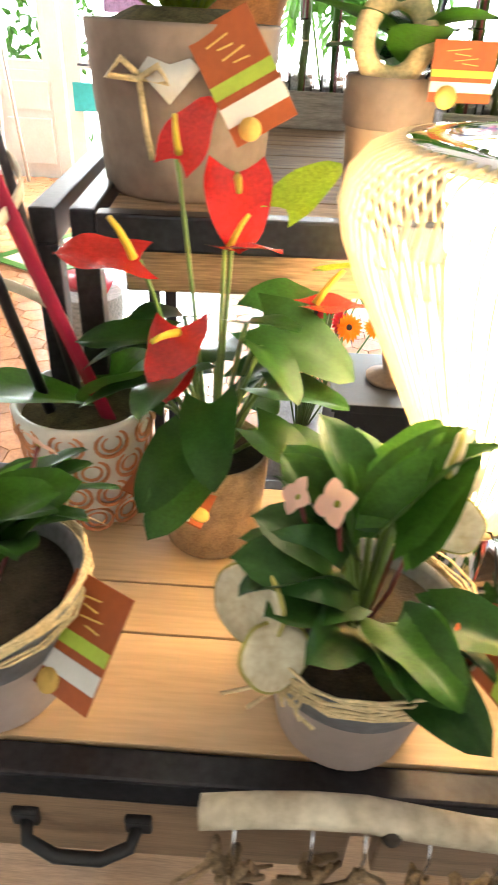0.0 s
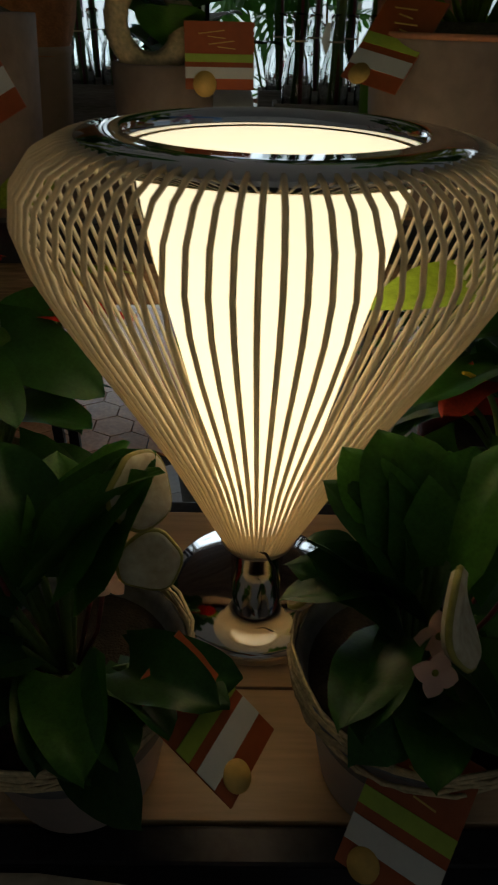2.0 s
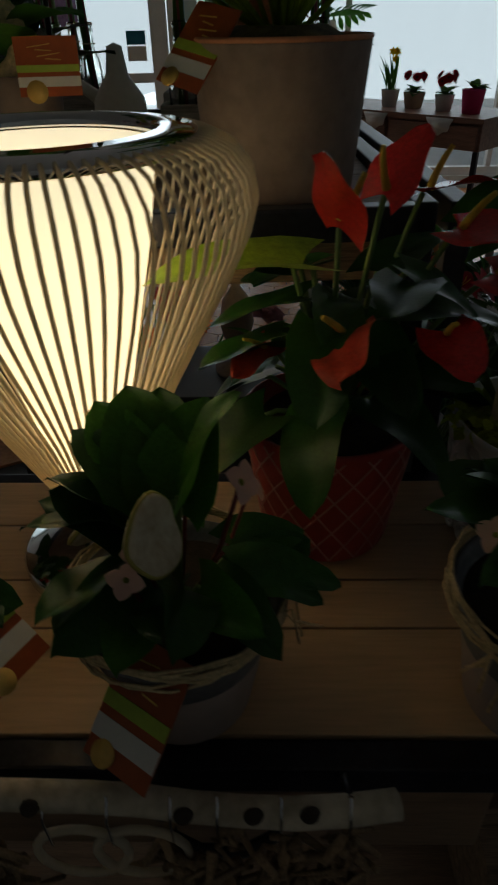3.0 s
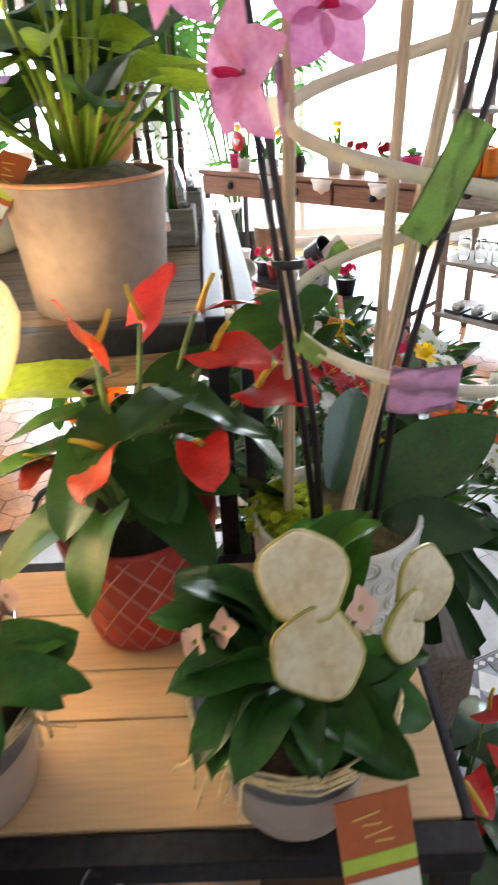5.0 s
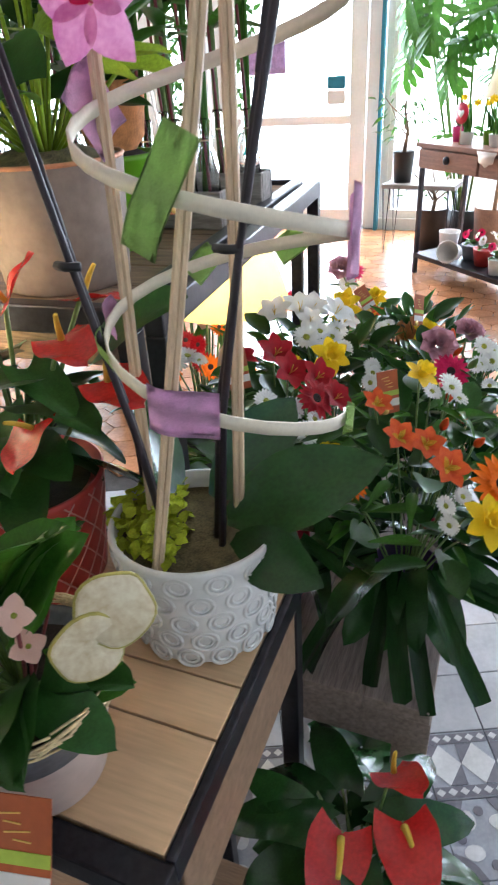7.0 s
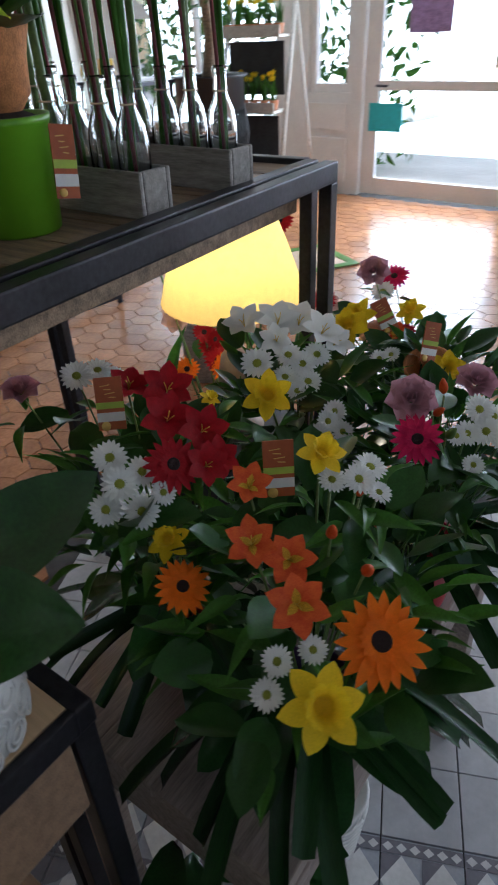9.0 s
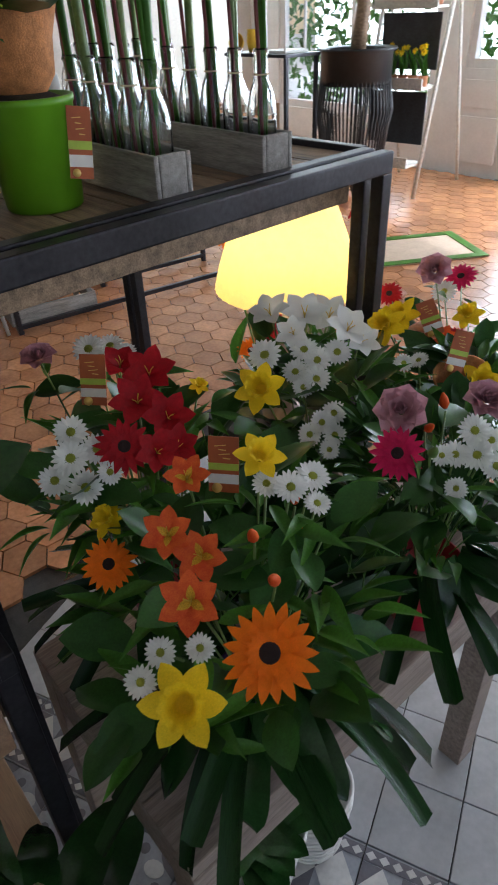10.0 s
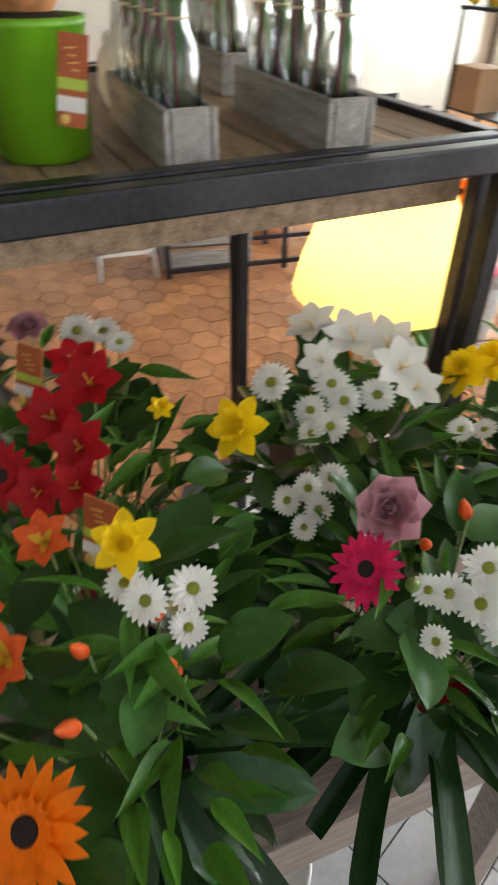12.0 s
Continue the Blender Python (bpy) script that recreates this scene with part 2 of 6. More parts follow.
def thing(name, label, category, x=0, y=0, z=0, rz=0, group="", kind=""):
    ob = new(name)
    ob.empty_display_size = 0.05
    ob.matrix_basis = pose(x, y, z, 0, 0, rz)
    return tagged(ob, label, category, group, kind)


def box(sx, sy, sz, x=0, y=0, z=0, bevel=0.003, bm=None, m=None, rz=0):
    """A bevelled block; z is its underside."""
    bm = bm or bmesh.new()
    mm = pose(x, y, z + sz / 2, 0, 0, rz) @ Matrix.Diagonal((sx, sy, sz, 1))
    if m is not None:
        mm = m @ mm
    r = bmesh.ops.create_cube(bm, size=1, matrix=mm)
    if bevel:
        es = list({e for v in r["verts"] for e in v.link_edges})
        bmesh.ops.bevel(bm, geom=es, offset=bevel, segments=2, affect="EDGES", profile=0.6)
    return bm


def lathe(profile, n=40, bm=None, wobble=0.0, at=(0, 0, 0)):
    """Turns (radius, height) pairs about the z axis."""
    bm = bm or bmesh.new()
    rings = []
    for r, z in profile:
        if r < 1e-5:
            rings.append([bm.verts.new((at[0], at[1], at[2] + z))])
            continue
        rings.append([bm.verts.new((at[0] + math.cos(a) * r * (1 + wobble * math.sin(3 * a + z * 40)), at[1] + math.sin(a) * r * (1 + wobble * math.sin(3 * a + z * 40)), at[2] + z)) for a in [2 * math.pi * i / n for i in range(n)]])
    for a, b in zip(rings, rings[1:]):
        for i in range(n):
            j = (i + 1) % n
            if len(a) == 1 and len(b) == 1:
                continue
            if len(a) == 1:
                bm.faces.new((a[0], b[j], b[i]))
            elif len(b) == 1:
                bm.faces.new((a[i], a[j], b[0]))
            else:
                bm.faces.new((a[i], a[j], b[j], b[i]))
    bmesh.ops.recalc_face_normals(bm, faces=bm.faces[:])
    return bm


def tube(points, radius, n=8, bm=None, flat=1.0, taper=None, caps=True):
    """A round or flattened tube along points."""
    bm = bm or bmesh.new()
    pts = [Vector(p) for p in points]
    rings = []
    side = None
    for i, p in enumerate(pts):
        d = (pts[min(i + 1, len(pts) - 1)] - pts[max(i - 1, 0)]).normalized()
        if side is None:
            side = d.cross(Vector((0, 0, 1)))
            if side.length < 0.05:
                side = d.cross(Vector((0, 1, 0)))
        side = (side - d * side.dot(d)).normalized()
        up = d.cross(side)
        r = radius if taper is None else radius * (1 + (taper - 1) * i / max(1, len(pts) - 1))
        rings.append([bm.verts.new(p + side * math.cos(a) * r + up * math.sin(a) * r * flat) for a in [2 * math.pi * k / n for k in range(n)]])
    for a, b in zip(rings, rings[1:]):
        for k in range(n):
            bm.faces.new((a[k], a[(k + 1) % n], b[(k + 1) % n], b[k]))
    if caps:
        bm.faces.new(rings[0][::-1])
        bm.faces.new(rings[-1])
    return bm


def strip(points, width, across=(0, 0, 1), bm=None, thick=0.0012):
    """A ribbon along points, width across, with a little thickness."""
    bm = bm or bmesh.new()
    pts = [Vector(p) for p in points]
    w = Vector(across).normalized() * width / 2
    rows = []
    for i, p in enumerate(pts):
        d = (pts[min(i + 1, len(pts) - 1)] - pts[max(i - 1, 0)]).normalized()
        nrm = d.cross(w).normalized() * thick
        rows.append([bm.verts.new(q) for q in (p - w - nrm, p + w - nrm, p + w + nrm, p - w + nrm)])
    for a, b in zip(rows, rows[1:]):
        for k in range(4):
            bm.faces.new((a[k], a[(k + 1) % 4], b[(k + 1) % 4], b[k]))
    bm.faces.new(rows[0][::-1])
    bm.faces.new(rows[-1])
    return bm


def blade(length, width, droop=0.2, fold=0.25, shape="oval", rows=9, wave=0.0, bm=None, m=None, cols=4):
    """A leaf or petal from the origin along +y, its face towards +z. Its two skins keep it from being paper-thin."""
    bm = bm or bmesh.new()
    m = m or Matrix()
    top = []
    for i in range(rows + 1):
        t = i / rows
        if shape == "oval":
            w = math.sin(math.pi * min(1, t * 0.96 + 0.04)) ** 0.75
        elif shape == "heart":
            w = (1 - t ** 2.1) ** 0.55 * (0.78 + 0.22 * min(1, t * 5)) if t < 1 else 0
        elif shape == "lance":
            w = math.sin(math.pi * (t ** 0.7)) ** 1.1
        elif shape == "strap":
            w = 1.0 if t < 0.97 else 0.9
        else:
            w = min(1, t * 1.7 + 0.12) * (1 - max(0, t - 0.72) / 0.28) ** 0.55 if t < 1 else 0.0
        y0 = length * t
        row = []
        for c in range(cols + 1):
            s = c / cols * 2 - 1
            y = y0
            if shape == "heart":
                y = y0 - length * 0.2 * abs(s) ** 1.5 * (1 - t) ** 3
            z = -droop * length * t * t + fold * width * abs(s) * w * 0.5 + wave * width * math.sin(t * 9 + s * 2) * abs(s)
            row.append(bm.verts.new(m @ Vector((s * width / 2 * max(w, 0.03), y, z))))
        top.append(row)
    for a, b in zip(top, top[1:]):
        for c in range(cols):
            bm.faces.new((a[c], a[c + 1], b[c + 1], b[c]))
    return bm


def aim(p, d, roll=0.0):
    """A pose at p whose +y runs along d and whose +z stays as high as it can."""
    d = Vector(d).normalized()
    up = Vector((0, 0, 1)) if abs(d.z) < 0.97 else Vector((0, -1, 0))
    x = d.cross(up).normalized()
    z = x.cross(d)
    return Matrix.Translation(p) @ Matrix((x, d, z)).transposed().to_4x4() @ Matrix.Rotation(roll, 4, "Y")


def face(p, n, roll=0.0):
    """A pose at p whose +z runs along n: for flower heads."""
    q = Vector(n).normalized().to_track_quat("Z", "Y").to_matrix().to_4x4()
    return Matrix.Translation(p) @ q @ Matrix.Rotation(roll, 4, "Z")


def mesh_of(bm, *materials):
    me = bpy.data.meshes.new("shape")
    bm.to_mesh(me)
    bm.free()
    for x in materials:
        me.materials.append(x)
    me.shade_smooth()
    return me


def slab(outline, thick, z=0.0, bm=None, index=0):
    """A flat plate from an outline in x, y."""
    bm = bm or bmesh.new()
    a = [bm.verts.new((x, y, z)) for x, y in outline]
    b = [bm.verts.new((x, y, z + thick)) for x, y in outline]
    fs = [bm.faces.new(a[::-1]), bm.faces.new(b)]
    for i in range(len(a)):
        j = (i + 1) % len(a)
        fs.append(bm.faces.new((a[i], a[j], b[j], b[i])))
    for f in fs:
        f.material_index = index
    return bm


# ---- the room ----
def structure(name, bm, material, label, category, smooth=False):
    return tagged(part(name, bm, material, smooth=smooth), label, category, kind="structure")


structure("ground", box(60, 60, 0.1, 0, 20, -0.16, 0), PAVING, "pale paved ground outside the shop front", "ground")
# emissive card added past the windows so the outdoors burns out white
_sky_card = mat("glowing_daylight_card", (0.93, 0.97, 1.0), 1.0, vary=0.02, scale=0.3, emit=12.0)
structure("backdrop", box(26, 0.1, 7, 0, 15, -0.06, 0), _sky_card, "glowing card standing in for the bright daylight outside", "backdrop")
structure("floor", box(9.0, 10.0, 0.06, -1.6, 2.1, -0.075, 0), GROUT, "dark grout bed under the shop's floor tiles", "floor")
structure("ceiling", box(9.2, 10.2, 0.1, -1.6, 2.1, 2.95, 0), CEIL, "plain painted shop ceiling", "ceiling")
structure("wall_south", box(9.2, 0.15, 3.0, -1.6, -2.975, -0.05, 0), WALL, "plain plaster wall at the back of the shop", "wall")
structure("wall_west", box(0.15, 9.45, 3.0, -6.175, 1.9, -0.05, 0), WALL, "plain plaster side wall", "wall")
# east wall, with an unseen window opening added for the fill light
_b = box(0.15, 1.95, 3.0, 4.0, -1.9, -0.05, 0)
box(0.15, 4.4, 3.0, 4.0, 4.4, -0.05, 0, _b)
box(0.15, 3.12, 0.85, 4.0, 0.635, -0.05, 0, _b)
box(0.15, 3.12, 0.4, 4.0, 0.635, 2.55, 0, _b)
structure("wall_east", _b, WALL, "plaster side wall with an added wide window opening", "wall")
# shop front: solid pieces between the openings
_b = box(0.5, 0.15, 3.0, -5.85, 6.68, -0.05, 0)
box(2.3, 0.15, 0.5, -4.45, 6.68, -0.05, 0, _b)
box(2.3, 0.15, 0.35, -4.45, 6.68, 2.6, 0, _b)
box(0.35, 0.15, 3.0, -3.12, 6.68, -0.05, 0, _b)
box(0.5, 0.15, 1.0, -2.697, 6.68, -0.05, 0, _b)
box(0.5, 0.15, 0.35, -2.697, 6.68, 2.6, 0, _b)
box(1.9, 0.15, 0.5, -1.497, 6.68, 2.48, 0, _b)
box(4.62, 0.15, 0.25, 1.76, 6.68, 2.7, 0, _b)
box(4.62, 0.15, 0.15, 1.76, 6.68, -0.05, 0, _b)
structure("wall_north", _b, WHITE, "white painted shop front with large openings", "wall")
_b = box(0.44, 0.03, 0.42, -2.697, 6.59, 0.12, 0.004)
box(0.44, 0.03, 0.24, -2.697, 6.59, 0.62, 0.004, _b)
structure("trim", _b, WHITE, "white moulded panels under the shop front window", "trim")


def pane_frame(name, x0, x1, z0, z1, bars=(), sill=True, label="white framed shop window with clear glass"):
    t = thing(name, label, "window", (x0 + x1) / 2, 6.68, z0, kind="structure")
    w, h = x1 - x0, z1 - z0
    bm = box(0.07, 0.09, h, -w / 2 + 0.035)
    box(0.07, 0.09, h, w / 2 - 0.035, bm=bm)
    box(w - 0.14, 0.085, 0.08, bm=bm)
    box(w - 0.14, 0.085, 0.07, z=h - 0.07, bm=bm)
    for u in bars:
        box(0.05, 0.08, h - 0.15, u * w - w / 2, 0, 0.08, bm=bm)
    part("window_frame", bm, WHITE, t, smooth=False)
    g = part("pane", box(w - 0.12, 0.006, h - 0.12, 0, 0.01, 0.06, 0), GLASS, t, "clear glass pane", smooth=False)
    g.visible_shadow = False
    return t


pane_frame("window_1", -0.52, 4.0, 0.1, 2.7, (0.02, 0.33, 0.66))
pane_frame("window_2", -5.6, -3.3, 0.45, 2.6, (0.5,))
pane_frame("window_3", -2.944, -2.45, 0.95, 2.6)
# invented window around the east fill lamp, never in view
_w = thing("added_window", "unseen wide side window, added to let in fill light", "window", 4.0, 0.635, 0.8, 90, kind="structure")
_b = box(0.07, 0.1, 1.75, -1.52)
box(0.07, 0.1, 1.75, 1.52, bm=_b)
box(3.0, 0.09, 0.07, bm=_b)
box(3.0, 0.09, 0.07, z=1.68, bm=_b)
part("window_frame", _b, WHITE, _w, smooth=False)
part("pane", box(2.98, 0.006, 1.62, 0, 0, 0.06, 0), GLASS, _w, smooth=False).visible_shadow = False

# glazed entrance door, wide leaf
door = thing("door_1", "white glazed shop door with stickers, closed", "door", -1.35, 6.66, 0.0, kind="structure")
_b = box(0.1, 0.14, 2.48, -0.75)
box(0.1, 0.14, 2.48, 0.75, bm=_b)
box(1.4, 0.13, 0.09, z=2.39, bm=_b)
part("frame", _b, WHITE, door, smooth=False)
_b = box(0.13, 0.06, 2.34, -0.62, -0.02, 0.02)
box(0.13, 0.06, 2.34, 0.62, -0.02, 0.02, bm=_b)
box(1.11, 0.055, 0.16, 0, -0.02, 0.02, bm=_b)
box(1.11, 0.055, 0.08, 0, -0.02, 0.98, bm=_b)
box(1.11, 0.055, 0.12, 0, -0.02, 2.24, bm=_b)
part("door_leaf", _b, WHITE, door, smooth=False)
part("pane", box(1.12, 0.006, 2.1, 0, -0.02, 0.16, 0), GLASS, door, smooth=False).visible_shadow = False
part("poster", box(0.34, 0.004, 0.28, -0.16, -0.056, 1.44, 0), POSTER, door, "violet paper poster", smooth=False)
part("sticker", box(0.15, 0.004, 0.11, 0.44, -0.056, 1.29, 0), BLUESIGN, door, "blue card payment sticker", smooth=False)
part("sticker", box(0.15, 0.004, 0.12, 0.44, -0.056, 1.16, 0), CARDWHITE, door, "white sticker with small marks", smooth=False)
part("sign", box(0.3, 0.004, 0.25, -0.48, -0.056, 0.62, 0), TEAL, door, "turquoise pictogram sign", smooth=False)
part("handle", tube([(-0.56, -0.05, 1.02), (-0.56, -0.1, 1.02), (-0.46, -0.1, 1.02)], 0.011), STEEL, door, "dark lever handle")
door.matrix_basis = pose(-1.497, 6.66, 0) @ Matrix.Diagonal((1.18, 1, 1, 1))
_b = box(0.03, 0.1, 2.4, -0.53, 6.55, 0.0)
structure("door_post", _b, BLUESIGN, "dark blue edge post beside the entrance", "trim")


# ---- the front table ----
TT = 0.99
front_table = thing("display_table", "light plank console table in a dark steel frame with drawers", "table")
_b = box(2.1, 0.028, 0.035, -0.475, 0.0, TT - 0.037)
box(2.1, 0.022, 0.035, -0.475, 0.384, TT - 0.037, bm=_b)
box(0.011, 0.36, 0.037, 0.5695, 0.194, TT - 0.037, bm=_b)
box(2.05, 0.34, 0.012, -0.475, 0.194, TT - 0.035, 0, _b)
part("frame", _b, STEEL, front_table, smooth=False)
for _x, _y in ((0.557, 0.005), (0.557, 0.38), (-1.5, 0.005), (-1.5, 0.38)):
    part("leg", box(0.028, 0.028, TT - 0.038, _x, _y), STEEL, front_table, smooth=False)
part("side_panel", box(0.012, 0.335, 0.118, 0.565, 0.194, TT - 0.157), DRAWERWOOD, front_table, smooth=False)
part("back_panel", box(2.0, 0.012, 0.115, -0.475, 0.37, TT - 0.155), DRAWERWOOD, front_table, smooth=False)
part("shelf", box(2.03, 0.35, 0.02, -0.475, 0.194, 0.16), DRAWERWOOD, front_table, smooth=False)
part("drawer_floor", box(2.0, 0.33, 0.01, -0.475, 0.194, TT - 0.16), DRAWERWOOD, front_table, smooth=False)
for _i in range(4):
    _x = 0.14 - _i * 0.5
    _d = part("drawer", box(0.475, 0.018, 0.105, _x, 0.004, TT - 0.15, 0.003), DRAWERWOOD, front_table, smooth=False)
    part("handle", tube([(_x - 0.05, -0.006, TT - 0.085), (_x - 0.045, -0.024, TT - 0.092), (_x - 0.02, -0.03, TT - 0.105), (_x + 0.02, -0.03, TT - 0.105), (_x + 0.045, -0.024, TT - 0.092), (_x + 0.05, -0.006, TT - 0.085)], 0.006), BLACK, _d, "black bow handle")
    for _s in (-0.05, 0.05):
        part("handle_plate", box(0.024, 0.008, 0.022, _x + _s, -0.008, TT - 0.095), BLACK, _d, smooth=False)
for _y0, _y1 in ((0.016, 0.129), (0.131, 0.195), (0.197, 0.285), (0.287, 0.372)):
    for _x0, _x1 in ((-1.52, -0.68), (-0.678, 0.563)) if _y0 in (0.016, 0.197) else ((-1.52, -0.95), (-0.948, 0.563)):
        part("plank", box(_x1 - _x0, _y1 - _y0 - 0.0006, 0.022, (_x0 + _x1) / 2, (_y0 + _y1) / 2, TT - 0.022, 0.0012), PINE, front_table, smooth=False)

# ---- the higher table behind ----
HT = 1.325
high_table = thing("high_table", "reclaimed plank table with a doubled dark steel frame", "table")
_n = 9
for _i in range(_n):
    _w = (1.262 - 0.415) / _n
    part("plank", box(0.735, _w - 0.003, 0.024, -0.035, 0.415 + _w * (_i + 0.5), HT - 0.024, 0.002), OLDWOOD, high_table, smooth=False)
for _x in (0.347, 0.387, -0.42, -0.46):
    part("rail", box(0.026, 0.87, 0.036, _x, 0.838, HT - 0.026, 0.003), STEEL, high_table, smooth=False)
    for _y in (0.416, 1.26):
        part("leg", box(0.026, 0.026, HT - 0.026, _x, _y, 0, 0.002), STEEL, high_table, smooth=False)
for _y in (0.402, 1.275):
    part("rail", box(0.74, 0.024, 0.036, -0.035, _y, HT - 0.026, 0.003), STEEL, high_table, smooth=False)
part("apron", box(0.02, 0.8, 0.05, 0.325, 0.838, HT - 0.078, 0.003), OLDWOOD, high_table, "brown wooden apron under the rail", smooth=False)
part("apron", box(0.7, 0.02, 0.05, -0.035, 0.43, HT - 0.078, 0.003), OLDWOOD, high_table, smooth=False)

high_table.matrix_basis = pose(0.40, 0.48, 0) @ pose(0, 0, 0, 0, 0, 3.5) @ pose(-0.40, -0.48, 0)

# ---- the low table with the bouquets ----
LT = 0.682
low_table = thing("low_table", "grey-brown wooden table with thick square legs", "table")
for _i in range(4):
    part("plank", box(0.1085, 0.80, 0.03, 0.345 + _i * 0.1095, 0.855, LT - 0.03, 0.003), BENCH, low_table, smooth=False)
part("apron", box(0.42, 0.022, 0.075, 0.51, 0.468, LT - 0.106), BENCH, low_table, smooth=False)
part("apron", box(0.42, 0.022, 0.075, 0.51, 1.24, LT - 0.106), BENCH, low_table, smooth=False)
part("apron", box(0.022, 0.74, 0.075, 0.715, 0.854, LT - 0.106), BENCH, low_table, smooth=False)
part("apron", box(0.022, 0.74, 0.075, 0.303, 0.854, LT - 0.106), BENCH, low_table, smooth=False)
for _x, _y in ((0.701, 0.485), (0.701, 1.225), (0.317, 0.485), (0.317, 1.225)):
    part("leg", box(0.058, 0.058, LT - 0.031, _x, _y, 0, 0.003), BENCH, low_table, smooth=False)

low_table.matrix_basis = pose(0.03, 0.006, 0)


# ---- the wire lamp ----
def wire_lamp(x, y, z):
    t = thing("table_lamp", "large lit table lamp with cream wire cage and chrome base", "lamp", x, y, z)
    part("base", lathe([(0, 0), (0.088, 0), (0.092, 0.004), (0.092, 0.016), (0.088, 0.02), (0.03, 0.022), (0, 0.022)], 64), CHROME, t, "polished chrome disc base")
    part("neck", lathe([(0.026, 0.021), (0.026, 0.084), (0.033, 0.086), (0.033, 0.094), (0, 0.096)], 40), CHROME, t, "polished chrome neck")
    prof = [(0.033, 0.083), (0.052, 0.125), (0.085, 0.20), (0.124, 0.275), (0.153, 0.33), (0.169, 0.365), (0.175, 0.39), (0.171, 0.412), (0.158, 0.428), (0.141, 0.436), (0.127, 0.438)]
    cage = part("cage", bmesh.new(), WIRE, t)
    bm = bmesh.new()
    for zz, rr in ((0.085, 0.034), (0.436, 0.128)):
        tube([(math.cos(a) * rr, math.sin(a) * rr, zz) for a in [i * math.pi / 24 for i in range(49)]], 0.003, 6, bm)
    bm.to_mesh(cage.data)
    bm.free()
    me = mesh_of(tube([(r, 0, h) for r, h in prof], 0.0018, 6, caps=False), WIRE)
    for i in range(92):
        link("wire", me, cage, m=pose(0, 0, 0, 0, 0, i * 360 / 92))
    part("diffuser", lathe([(0.026, 0.09), (0.04, 0.16), (0.062, 0.26), (0.085, 0.36), (0.096, 0.43), (0.094, 0.43), (0.083, 0.36), (0.06, 0.26), (0.038, 0.16), (0.024, 0.092)], 48), DIFFUSER, t, "glowing white fabric cone")
    part("rim", lathe([(0.099, 0.431), (0.099, 0.441), (0.102, 0.443), (0.129, 0.440), (0.133, 0.436), (0.133, 0.430), (0.128, 0.428), (0.102, 0.428), (0.099, 0.431)], 72), CHROME, t, "dark polished chrome ring rim")
    part("cord", tube([(-0.03, -0.022, 0.1), (-0.012, -0.04, 0.106), (0.006, -0.043, 0.1), (0.014, -0.046, 0.085), (0.02, -0.06, 0.05)], 0.0014, 5), BLACK, t)
    tag = part("price_tag", box(0.03, 0.075, 0.002, 0.05, -0.09, 0.024, 0, m=pose(0, 0, 0, 9, 0, 24) @ pose(-0.025, -0.012, 0.008)), BLACK, t, "black price tag with a white barcode strip", smooth=False)
    part("barcode", box(0.014, 0.038, 0.001, 0.05, -0.087, 0.0265, 0, m=pose(0, 0, 0, 9, 0, 24) @ pose(-0.025, -0.012, 0.008)), CARDWHITE, tag, smooth=False)
    bulb = part("bulb", lathe([(0, 0.25), (0.012, 0.25), (0.014, 0.28), (0.026, 0.31), (0.028, 0.33), (0.018, 0.352), (0, 0.358)], 20), mat("bulb_glow", (1, 0.86, 0.62), emit=14.0), t)
    bulb.visible_shadow = False
    d = bpy.data.lights.new("bulb_light", "POINT")
    d.energy, d.color, d.shadow_soft_size = 24.0, (1.0, 0.86, 0.66), 0.03
    new("bulb_light", d).matrix_world = pose(x, y, z + 0.33)


wire_lamp(0.0, 0.241, TT)


def yellow_lamp(x, y, z):
    t = thing("small_table_lamp", "lit table lamp with a pleated yellow fabric shade", "lamp", x, y, z)
    part("base", lathe([(0, 0), (0.06, 0), (0.062, 0.012), (0.02, 0.03), (0.03, 0.08), (0.045, 0.14), (0.035, 0.2), (0.012, 0.235), (0.012, 0.3), (0, 0.3)], 32), TAUPE, t)
    bm = bmesh.new()
    n = 88
    rows = []
    for r, h in ((0.158, 0.338), (0.146, 0.385), (0.124, 0.45), (0.098, 0.515), (0.092, 0.53)):
        rows.append([bm.verts.new((math.cos(a) * r * (1 + 0.012 * (i % 2)), math.sin(a) * r * (1 + 0.012 * (i % 2)), h)) for i, a in [(i, 2 * math.pi * i / n) for i in range(n)]])
    for a, b in zip(rows, rows[1:]):
        for i in range(n):
            bm.faces.new((a[i], a[(i + 1) % n], b[(i + 1) % n], b[i]))
    part("shade", bm, SHADE2, t, "pleated yellow fabric shade")
    part("bulb", lathe([(0, 0.3), (0.012, 0.3), (0.026, 0.36), (0.02, 0.39), (0, 0.4)], 16), mat("bulb_glow_small", (1, 0.85, 0.55), emit=10.0), t).visible_shadow = False
    d = bpy.data.lights.new("shade_bulb", "POINT")
    d.energy, d.color, d.shadow_soft_size = 4.2, (1.0, 0.86, 0.6), 0.03
    new("shade_bulb", d).matrix_world = pose(x, y, z + 0.42)


_t = thing("side_stand", "black painted square wooden stand under the lamp", "side table", 0.10, 1.25, 0)
part("top", box(0.3, 0.3, 0.025, z=0.675), BLACK, _t, smooth=False)
part("body", box(0.28, 0.28, 0.67, z=0.005), BLACK, _t, smooth=False)
yellow_lamp(0.11, 1.25, 0.70)


